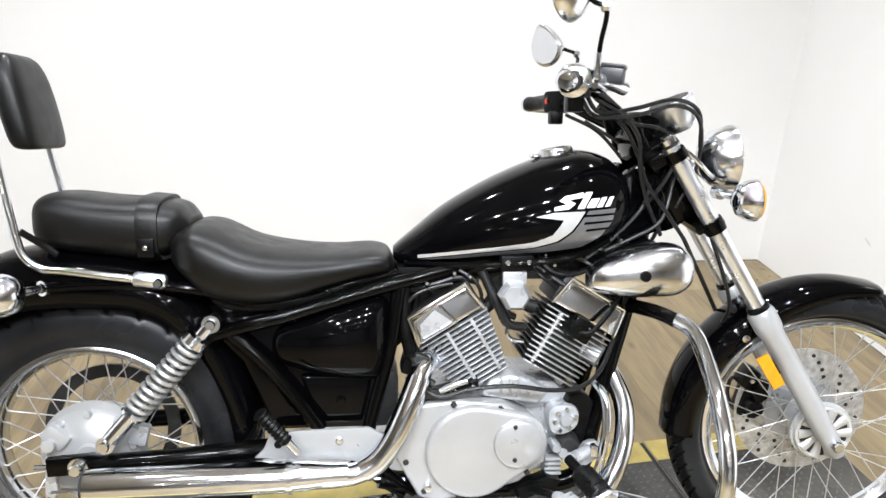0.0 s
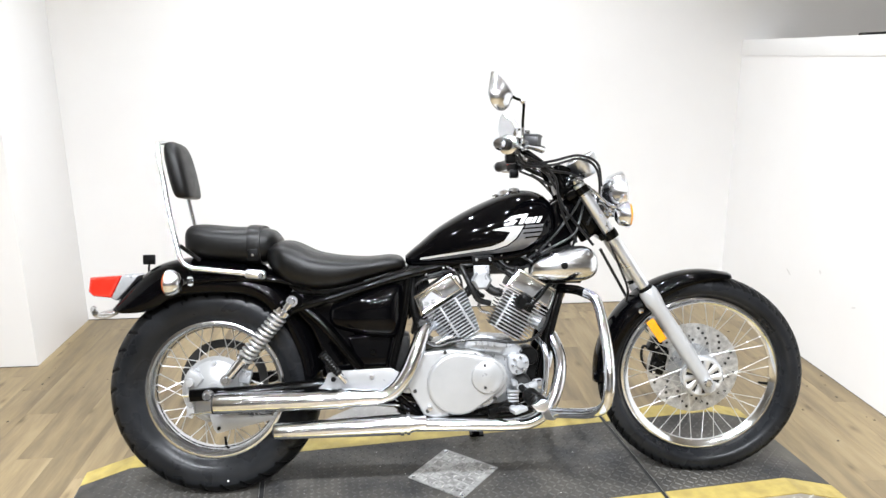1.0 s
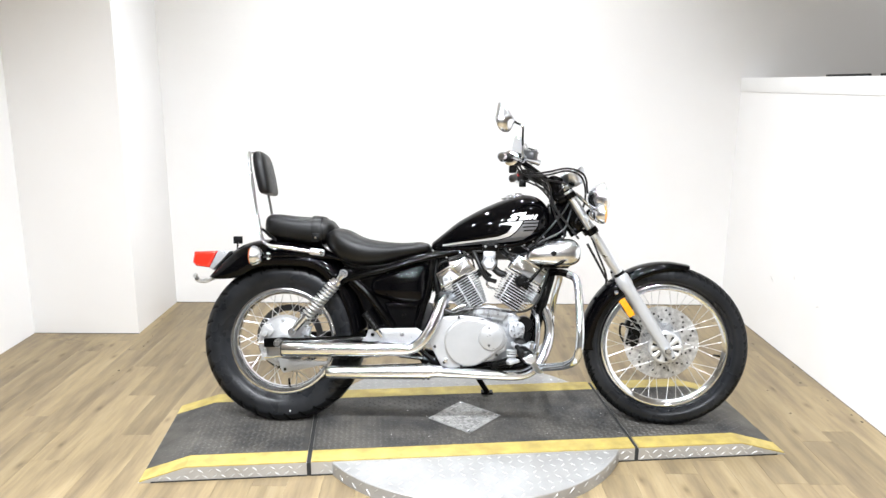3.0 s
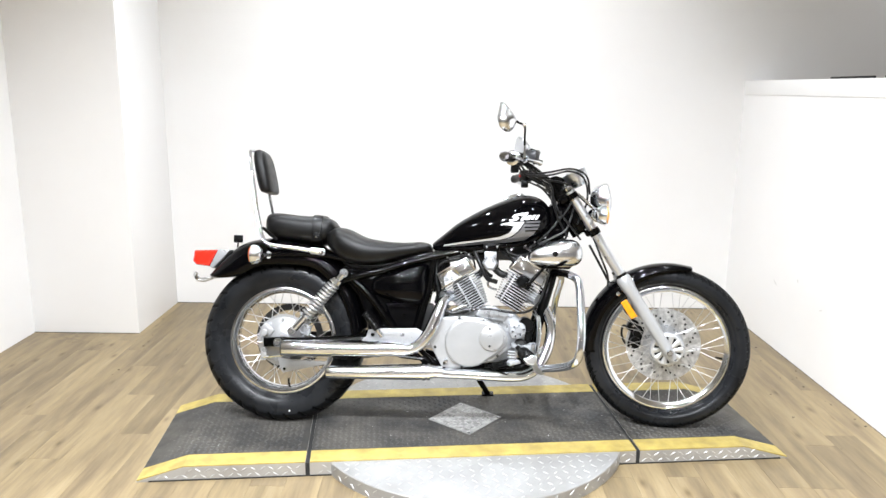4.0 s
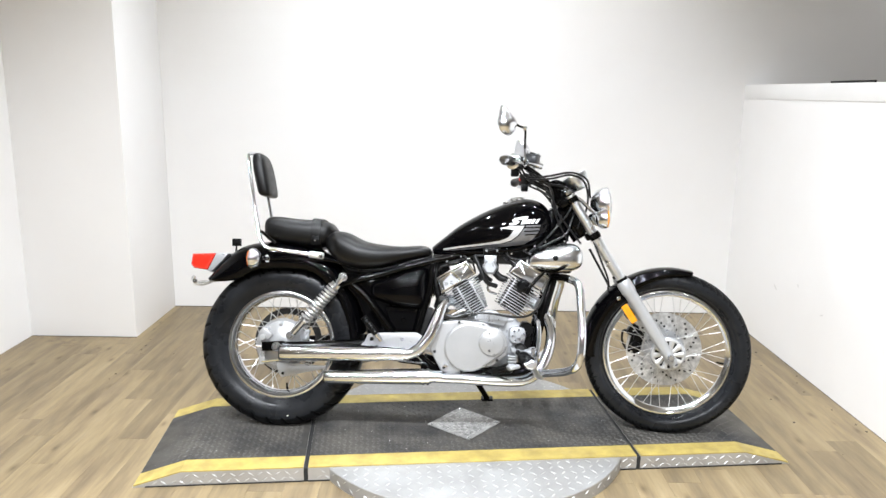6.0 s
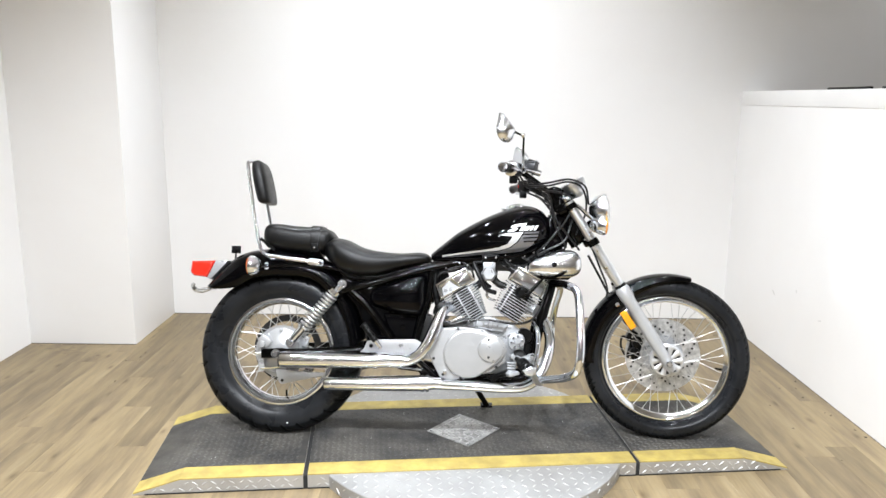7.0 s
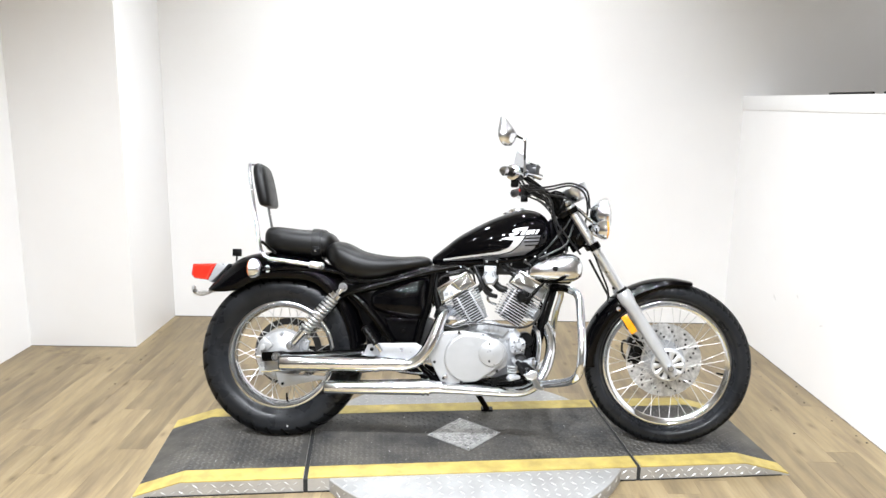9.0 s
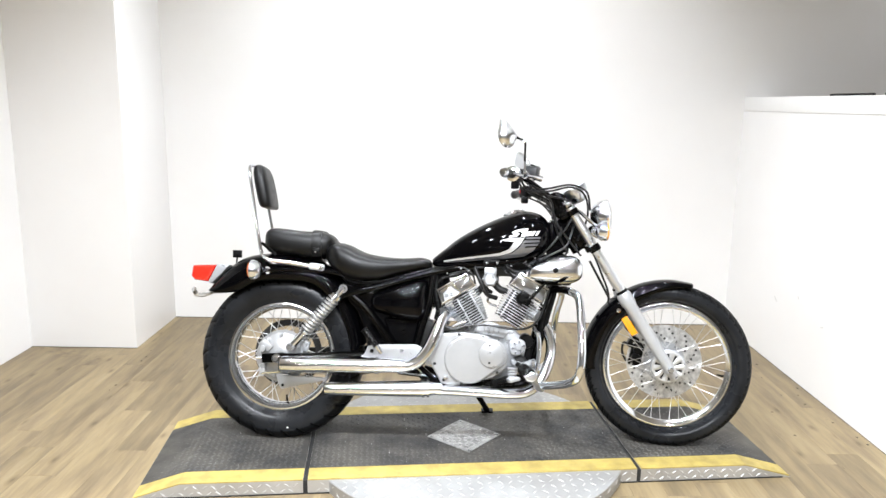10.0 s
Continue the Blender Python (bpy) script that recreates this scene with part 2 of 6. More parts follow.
# ---- mesh helpers ----
def part(name, bm, mat, parent=None, label="", sharp=38, m=None):
    bmesh.ops.recalc_face_normals(bm, faces=bm.faces[:])
    me = bpy.data.meshes.new(name)
    bm.to_mesh(me)
    bm.free()
    for p in me.polygons:
        p.use_smooth = True
    me.set_sharp_from_angle(angle=radians(sharp))
    me.materials.append(mat)
    ob = new(name, me)
    if parent is not None:
        ob.parent = parent
    if m is not None:
        ob.matrix_basis = m
    if label:
        tagged(ob, label)
    return ob


def again(name, ob, parent, m):
    o = new(name, ob.data)
    o.parent = parent
    o.matrix_basis = m
    return o


def box(sx, sy, sz, at=(0, 0, 0), bevel=0.0, rot=None, segs=2):
    bm = bmesh.new()
    bmesh.ops.create_cube(bm, size=1.0)
    bmesh.ops.scale(bm, vec=(sx, sy, sz), verts=bm.verts[:])
    if bevel:
        bmesh.ops.bevel(bm, geom=bm.edges[:], offset=bevel, segments=segs, profile=0.6, affect="EDGES")
    m = Matrix.Translation(at)
    if rot:
        m = m @ Euler([radians(a) for a in rot]).to_matrix().to_4x4()
    bmesh.ops.transform(bm, matrix=m, verts=bm.verts[:])
    return bm


def span(lo, hi, bevel=0.0):
    return box(hi[0] - lo[0], hi[1] - lo[1], hi[2] - lo[2], [(a + b) / 2 for a, b in zip(lo, hi)], bevel)


def join(*bms):
    out = bms[0]
    for b in bms[1:]:
        me = bpy.data.meshes.new("tmp")
        b.to_mesh(me)
        b.free()
        out.from_mesh(me)
        bpy.data.meshes.remove(me)
    return out


def spline(pts, per=8):
    p = [Vector(a) for a in pts]
    if len(p) < 3:
        return p
    p = [2 * p[0] - p[1]] + p + [2 * p[-1] - p[-2]]
    out = []
    for i in range(1, len(p) - 2):
        a, b, c, d = p[i - 1:i + 3]
        for k in range(per):
            t = k / per
            out.append(0.5 * (2 * b + (c - a) * t + (2 * a - 5 * b + 4 * c - d) * t * t + (3 * b - a - 3 * c + d) * t ** 3))
    out.append(p[-2])
    return out


def tube(pts, r, n=12, per=8, smooth=True, radii=None, squash=1.0):
    line = spline(pts, per) if smooth else [Vector(a) for a in pts]
    bm = bmesh.new()
    rings = []
    tan = [(line[min(i + 1, len(line) - 1)] - line[max(i - 1, 0)]).normalized() for i in range(len(line))]
    up = Vector((0, 0, 1)) if abs(tan[0].z) < 0.9 else Vector((1, 0, 0))
    side = tan[0].cross(up).normalized()
    for i, p in enumerate(line):
        side = (side - tan[i] * side.dot(tan[i])).normalized()
        other = tan[i].cross(side)
        rr = r
        if radii:
            f = i / (len(line) - 1) * (len(radii) - 1)
            k = min(int(f), len(radii) - 2)
            rr = radii[k] + (radii[k + 1] - radii[k]) * (f - k)
        rings.append([bm.verts.new(p + side * math.cos(a) * rr + other * math.sin(a) * rr * squash) for a in (2 * math.pi * j / n for j in range(n))])
    for a, b in zip(rings, rings[1:]):
        for j in range(n):
            bm.faces.new((a[j], a[(j + 1) % n], b[(j + 1) % n], b[j]))
    bm.faces.new(rings[0][::-1])
    bm.faces.new(rings[-1])
    return bm


def frame_to(a, b):
    """A pose at a whose z axis points to b."""
    d = Vector(b) - Vector(a)
    return Matrix.Translation(a) @ d.to_track_quat("Z", "Y").to_matrix().to_4x4()


def lathe(profile, n=32, m=None, close=False):
    """Turns (radius, height) pairs about z, then moves the result by m."""
    bm = bmesh.new()
    rings = []
    for r, h in profile:
        if r < 1e-6:
            rings.append([bm.verts.new((0, 0, h))])
        else:
            rings.append([bm.verts.new((r * math.cos(2 * math.pi * j / n), r * math.sin(2 * math.pi * j / n), h)) for j in range(n)])
    pairs = list(zip(rings, rings[1:]))
    if close:
        pairs.append((rings[-1], rings[0]))
    for a, b in pairs:
        for j in range(n):
            k = (j + 1) % n
            if len(a) == 1 and len(b) == 1:
                continue
            if len(a) == 1:
                bm.faces.new((a[0], b[k], b[j]))
            elif len(b) == 1:
                bm.faces.new((a[j], a[k], b[0]))
            else:
                bm.faces.new((a[j], a[k], b[k], b[j]))
    if not close:
        for ring in (rings[0], rings[-1]):
            if len(ring) > 1:
                bm.faces.new(ring)
    if m is not None:
        bmesh.ops.transform(bm, matrix=m, verts=bm.verts[:])
    return bm


SIDE = pose(0, 0, 0, 90)      # turns the z axis to -y, the near side of the machine


def turned(profile, x, y, z, n=32, close=False):
    """A turned piece whose axis runs across the machine; heights grow towards the near side."""
    return lathe(profile, n, Matrix.Translation((x, y, z)) @ SIDE, close)


def prism(outline, y0, y1, bevel=0.0, segs=2, smooth=0):
    """An outline in x and z, drawn out from y0 to y1."""
    if smooth:
        closed = [(a, 0, c) for a, c in outline]
        ring = closed[-2:] + closed + closed[:3]
        line = spline(ring, smooth)
        outline = [(p.x, p.z) for p in line[2 * smooth:-3 * smooth + 0]][:len(closed) * smooth]
    bm = bmesh.new()
    v = [bm.verts.new((a, y0, c)) for a, c in outline]
    f = bm.faces.new(v)
    r = bmesh.ops.extrude_face_region(bm, geom=[f])
    bmesh.ops.translate(bm, vec=(0, y1 - y0, 0), verts=[g for g in r["geom"] if isinstance(g, bmesh.types.BMVert)])
    bmesh.ops.recalc_face_normals(bm, faces=bm.faces[:])
    if bevel:
        caps = [f for f in bm.faces if len(f.verts) == len(outline)]
        edges = {e for f in caps for e in f.edges}
        bmesh.ops.bevel(bm, geom=list(edges), offset=bevel, segments=segs, profile=0.6, affect="EDGES")
    return bm


def power(v, e):
    return math.copysign(abs(v) ** e, v)


def loft(stations, ring, per=6):
    """Skins rings along spline-smoothed stations; ring(values) gives the points."""
    size = len(stations[0])
    st = [list(stations[0])]
    for i in range(len(stations) - 1):
        a, b, c, d = [stations[max(0, min(len(stations) - 1, i + k))] for k in (-1, 0, 1, 2)]
        for k in range(1, per + 1):
            t = k / per
            st.append([0.5 * (2 * b[q] + (c[q] - a[q]) * t + (2 * a[q] - 5 * b[q] + 4 * c[q] - d[q]) * t * t + (3 * b[q] - a[q] - 3 * c[q] + d[q]) * t ** 3) for q in range(size)])
    bm = bmesh.new()
    rings = [[bm.verts.new(p) for p in ring(s)] for s in st]
    n = len(rings[0])
    for a, b in zip(rings, rings[1:]):
        for j in range(n):
            bm.faces.new((a[j], a[(j + 1) % n], b[(j + 1) % n], b[j]))
    bm.faces.new(rings[0][::-1])
    bm.faces.new(rings[-1])
    return bm


def oval(e, n=28, low=0.5):
    """Rings across the x axis from stations (x, top, bottom, half width); low: height of the widest place."""
    def ring(s):
        x, zt, zb, w = s
        zc = zb + (zt - zb) * low
        pts = []
        for j in range(n):
            a = 2 * math.pi * j / n
            c, q = power(math.cos(a), 2 / e), power(math.sin(a), 2 / e)
            pts.append((x, w * c, zc + q * (zt - zc if q > 0 else zc - zb)))
        return pts
    return ring


def empty(name, m, label, category, group="", kind=""):
    ob = new(name)
    ob.matrix_basis = m
    return tagged(ob, label, category, group, kind)


# ---- the room ----
LEFT, RIGHT, BACK, FRONT, PIER_X, PIER_Y = -1.62, 2.40, 1.80, -9.0, -1.045, 1.20


def structure(name, bm, mat, label, category):
    return tagged(part(name, bm, mat), label, category, kind="structure")


structure("wall_north", span((LEFT - 0.12, BACK, 0), (5.2, BACK + 0.12, CEIL), 0), WALL, "white painted back wall behind the motorcycle", "wall")
structure("wall_pier", span((LEFT, PIER_Y, 0), (PIER_X, BACK, CEIL), 0.002), WALL, "white boxed-out wall corner reaching the floor", "wall")
structure("wall_west", span((LEFT - 0.12, -0.6, 0), (LEFT, BACK, CEIL), 0), WALL, "white painted side wall", "wall")
# DIMWALL walls are out of view, darkened so that black paint reflects little
structure("wall_west_dim", span((LEFT - 3.0, FRONT, 0), (LEFT - 2.88, -0.6, CEIL), 0), DIMWALL, "unseen showroom side wall, greyed for dimness", "wall")
structure("wall_return", span((LEFT - 3.0, -0.6, 0), (LEFT - 0.12, -0.48, CEIL), 0), DIMWALL, "unseen showroom return wall, greyed for dimness", "wall")
structure("wall_partition", span((RIGHT, -1.0, 0), (RIGHT + 0.12, BACK, 1.325), 0), WALL, "white waist-to-chest-high partition wall with scuffs", "wall")
structure("wall_east", span((5.2, FRONT, 0), (5.32, BACK + 0.12, CEIL), 0), DIMWALL, "unseen far wall beyond the partition, greyed for dimness", "wall")
structure("wall_south", span((LEFT - 3.0, FRONT - 0.12, 0), (5.32, FRONT, CEIL), 0), DIMWALL, "unseen showroom wall facing the display, greyed for dimness", "wall")
structure("trim", span((RIGHT - 0.004, -1.0, 1.325), (RIGHT + 0.15, BACK, 1.405), 0.004), LEDGE, "white painted cap board along the partition", "trim")
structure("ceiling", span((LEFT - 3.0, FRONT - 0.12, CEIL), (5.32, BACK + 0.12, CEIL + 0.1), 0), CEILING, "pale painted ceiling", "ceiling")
floor = structure("floor", span((LEFT - 3.0, FRONT - 0.12, -0.12), (5.32, BACK + 0.12, -0.006), 0), FLOORBED, "wood-look plank floor with warm brown grain", "floor")


# near-black strips stand for the fine shade line at the walls' foot
for lo, hi in (((RIGHT - 0.0015, -1.0, 0), (RIGHT, BACK, 0.0015)), ((PIER_X, BACK - 0.003, 0), (RIGHT - 0.003, BACK, 0.0025)), ((LEFT, PIER_Y - 0.003, 0), (PIER_X, PIER_Y, 0.002))):
    structure("trim", span(lo, hi, 0), GAPDARK, "thin dark strip painting the shade where wall meets floor", "trim")


def bulb(x, y):
    base = lathe([(0, 0), (0.05, 0), (0.05, -0.03), (0.03, -0.05), (0.02, -0.08), (0, -0.08)], 20)
    ob = part("ceiling_bulb", base, LEDGE, None, "", m=pose(x, y, CEIL))
    part("globe", lathe([(0, -0.138), (0.018, -0.132), (0.030, -0.115), (0.030, -0.098), (0.018, -0.082), (0, -0.078)], 16), BULB, ob, "glowing bulb")
    tagged(ob, "white ceiling lamp holder with a glowing bulb", "lamp", "bulbs under the ceiling")
    return ob


first = bulb(*BULBS[0][:2])
# the copies include the lamps added for the back wall
for bx, by, power_w in BULBS[1:]:
    copy_thing(first, pose(bx, by, CEIL))

# ---- the turntable platform ----
U0 = pose(-0.416, -0.357, 0, 0, 0, 5.56)
LEN, DEP, TOP, TOE = 2.355, 0.615, 0.055, 0.013
platform = empty("turntable_platform", U0, "low tread-plate display platform with yellow edges on the wood floor", "platform")


def ramp_section(u0, u1, lo0, lo1, inset0, inset1, v0, v1, z_add):
    """A slab between two stretches of the platform; lo: heights at its ends."""
    bm = bmesh.new()
    us = [u0, u1]
    top = [(u0, lo0), (u1, lo1)]
    a = [bm.verts.new((u, v, 0.0)) for u in us for v in (v0, v1)]
    b = [bm.verts.new((u, v, max(h, 0.002) + z_add)) for u, h in top for v in (v0, v1)]
    for f in ((a[0], a[1], a[3], a[2]), (b[0], b[2], b[3], b[1]), (a[0], a[2], b[2], b[0]), (a[1], b[1], b[3], a[3]), (a[0], b[0], b[1], a[1]), (a[2], a[3], b[3], b[2])):
        bm.faces.new(f)
    return bm


BEND0, J0, J1, J2, J3, BEND1 = 0.150, 0.567, 0.582, 1.766, 1.780, 2.180
H = TOP - 0.004
part("ramp_plate", join(ramp_section(-TOE, BEND0, 0.0, H, 0, 0, 0, DEP, 0), ramp_section(BEND0, J0, H, H, 0, 0, 0, DEP, 0)), STEELPLATE, platform, "diamond-plate aluminium end section", sharp=15)
part("centre_plate", ramp_section(J1, J2, H, H, 0, 0, 0, DEP, 0), STEELPLATE, platform, "diamond-plate aluminium middle section", sharp=15)
part("ramp_plate", join(ramp_section(J3, BEND1, H, H, 0, 0, 0, DEP, 0), ramp_section(BEND1, LEN, H, 0.0, 0, 0, 0, DEP, 0)), STEELPLATE, platform, "diamond-plate aluminium end section", sharp=15)


def sheet(u0, u1, v0, v1, h0, h1, t):
    bm = bmesh.new()
    lo = [bm.verts.new(p) for p in ((u0, v0, h0), (u1, v0, h1), (u1, v1, h1), (u0, v1, h0))]
    hi = [bm.verts.new(v.co + Vector((0, 0, t))) for v in lo]
    bm.faces.new(lo[::-1])
    bm.faces.new(hi)
    for j in range(4):
        bm.faces.new((lo[j], lo[(j + 1) % 4], hi[(j + 1) % 4], hi[j]))
    return bm


YW = 0.082
STRETCHES = [(0.004 - TOE, BEND0, 0.004, H), (BEND0, J0 - 0.001, H, H), (J1 + 0.001, J2 - 0.001, H, H), (J3 + 0.001, BEND1, H, H), (BEND1, LEN - 0.004, H, 0.004)]
for u0, u1, h0, h1 in STRETCHES:
    part("tread_deck", sheet(u0, u1, YW, DEP - YW, h0, h1, 0.004), MAT, platform, "grey anti-slip tread surface", sharp=15)
    part("edge_stripe", sheet(u0, u1, 0.0, YW - 0.001, h0, h1, 0.0044), YELLOW, platform, "worn yellow edge stripe", sharp=15)
    part("edge_stripe", sheet(u0, u1, DEP - YW + 0.001, DEP, h0, h1, 0.0044), YELLOW, platform, "worn yellow edge stripe", sharp=15)

for u0, u1 in ((J0, J1), (J2, J3)):
    part("joint_gap", span((u0, -0.0005, 0.0), (u1, DEP, 0.0505)), GAPDARK, platform, "dark joint between the sections")
for u0, u1 in ((0.03, J0), (J1, J2), (J3, LEN - 0.03)):
    part("base_seal", span((u0, -0.0025, 0.0), (u1, 0.002, 0.0045)), GAPDARK, platform, "thin black strip along the platform's foot")
random.seed(31)
verts, faces = [], []
for k in range(36):
    u, v, r = random.uniform(BEND0, BEND1), random.uniform(YW + 0.01, DEP - YW - 0.01), random.uniform(0.001, 0.0024)
    i = len(verts)
    verts += [(u + r * random.uniform(0.6, 1.3) * math.cos(a), v + r * random.uniform(0.6, 1.3) * math.sin(a), H + 0.0042) for a in (2 * math.pi * j / 6 for j in range(6))] + [(u, v, H + 0.0042 + 0.7 * r)]
    faces += [(i + j, i + (j + 1) % 6, i + 6) for j in range(6)]
me = bpy.data.meshes.new("deck_grit")
me.from_pydata(verts, [], faces)
me.materials.append(SCUFF)
grit = new("deck_grit", me)
grit.parent = platform
tagged(grit, "pale grit on the tread deck", kind="stuff")
DC = (1.170, 0.305)
HUB, RAD = (1.181, 0.305), 0.607
disc = part("turntable_disc", lathe([(0, 0), (RAD, 0), (RAD, 0.046), (RAD - 0.003, 0.049), (0, 0.049)], 128, Matrix.Translation((*HUB, 0.0))), ALUPLATE, platform, "round diamond-plate turntable disc", sharp=30)
dbm = bmesh.new()
hd = 0.146
lo = [dbm.verts.new((DC[0] + a * hd, DC[1] + b * hd, TOP + 0.0005)) for a, b in ((-1, 0), (0, -1), (1, 0), (0, 1))]
hi = [dbm.verts.new(v.co + Vector((0, 0, 0.003))) for v in lo]
dbm.faces.new(hi)
for j in range(4):
    dbm.faces.new((lo[j], lo[(j + 1) % 4], hi[(j + 1) % 4], hi[j]))
insert = part("diamond_insert", dbm, INSERTPLATE, platform, "square bare-metal diamond-plate insert", sharp=20)
for a, b in ((-1, 0), (0, -1), (1, 0), (0, 1)):
    part("screw", lathe([(0, 0.0022), (0.004, 0.0022), (0.0062, 0.0006), (0.0062, -0.001), (0, -0.001)], 14, Matrix.Translation((DC[0] + a * 0.130, DC[1] + b * 0.130, TOP + 0.0035))), CHROME_DULL, insert)


def lugs(name, mat, parent, spots, length, width, height, label):
    """Raised tread bars, each turned one way or the other; spots: (origin, angle, normal matrix)."""
    verts, faces = [], []
    for m, turn in spots:
        k = len(verts)
        c, s = math.cos(turn), math.sin(turn)
        for q in ((-1, 0, 0), (0, -1, 0), (1, 0, 0), (0, 1, 0), (-0.55, 0, 1), (0.55, 0, 1)):
            x, y = q[0] * length / 2, q[1] * width / 2
            verts.append(m @ Vector((x * c - y * s, x * s + y * c, q[2] * height)))
        for f in ((0, 1, 4), (1, 5, 4), (1, 2, 5), (2, 3, 5), (3, 4, 5), (3, 0, 4)):
            faces.append([k + i for i in f])
    me = bpy.data.meshes.new(name)
    me.from_pydata(verts, [], faces)
    me.materials.append(mat)
    ob = new(name, me)
    ob.parent = parent
    tagged(ob, label, kind="stuff")
    return ob


spots = []
step = 0.036
for i in range(-18, 19):
    for j in range(-18, 19):
        x, y = HUB[0] + i * step, HUB[1] + j * step
        if math.hypot(x - HUB[0], y - HUB[1]) < RAD - 0.016 and not (-0.012 < y < DEP + 0.012):
            spots.append((Matrix.Translation((x, y, 0.049)), radians(45 if (i + j) % 2 else -45)))
for k in range(110):
    a = 2 * math.pi * k / 110
    x, y = HUB[0] + RAD * math.cos(a), HUB[1] + RAD * math.sin(a)
    if not (-0.01 < y < DEP + 0.01):
        spots.append((Matrix.Translation((x, y, 0.015 + 0.018 * (k % 2))) @ Euler((radians(90), 0, a + radians(90))).to_matrix().to_4x4(), radians(40 if k % 2 else -40)))
for i in range(74):
    u = 0.03 + i * 0.031
    top = H * min(1.0, (u + TOE) / (BEND0 + TOE), (LEN - u) / (LEN - BEND1))
    for j in range(2):
        z = 0.014 + 0.022 * j
        if z + 0.008 < top and not (J0 - 0.015 < u < J1 + 0.015) and not (J2 - 0.015 < u < J3 + 0.015):
            spots.append((Matrix.Translation((u + 0.0155 * j, 0.0, z)) @ pose(0, 0, 0, 90), radians(35 if (i + j) % 2 else -35)))
for i in range(-6, 7):
    for j in range(-6, 7):
        x, y = i * 0.0235, j * 0.0235
        if abs(x) + abs(y) < 0.132:
            spots.append((Matrix.Translation((DC[0] + x, DC[1] + y, TOP + 0.0035)), radians(45 if (i + j) % 2 else -45)))
lugs("plate_tread", BRIGHTBAR, platform, spots, 0.0245, 0.0046, 0.0018, "raised bright tread bars")
spots = []
for i in range(111):
    for j in range(22):
        u, v = 0.012 + i * 0.0210, YW + 0.012 + j * 0.0202
        if v > DEP - YW - 0.008 or J0 - 0.01 < u < J1 + 0.01 or J2 - 0.01 < u < J3 + 0.01 or abs(u - DC[0]) + abs(v - DC[1]) < hd + 0.01:
            continue
        z = H * min(1.0, (u + TOE) / (BEND0 + TOE), (LEN - u) / (LEN - BEND1)) + 0.004
        tilt = -math.atan2(H, BEND0 + TOE) if u < BEND0 else (math.atan2(H, LEN - BEND1) if u > BEND1 else 0.0)
        spots.append((Matrix.Translation((u, v, z)) @ Euler((0, tilt, 0)).to_matrix().to_4x4(), radians(45 if (i + j) % 2 else -45)))
lugs("deck_tread", DECKBAR, platform, spots, 0.0205, 0.0070, 0.0022, "raised grey tread bars")

# ---- the motorcycle ----
BIKE = pose(0, 0.0532, 0.060, 0, 0, -1.5) @ pose(0, 0, 0, -13)
bike = empty("motorcycle", BIKE, "black cruiser motorcycle with chrome trim parked on the display platform", "motorcycle")
RA, FA = Vector((0.0, 0, 0.306)), Vector((1.500, 0, 0.306))


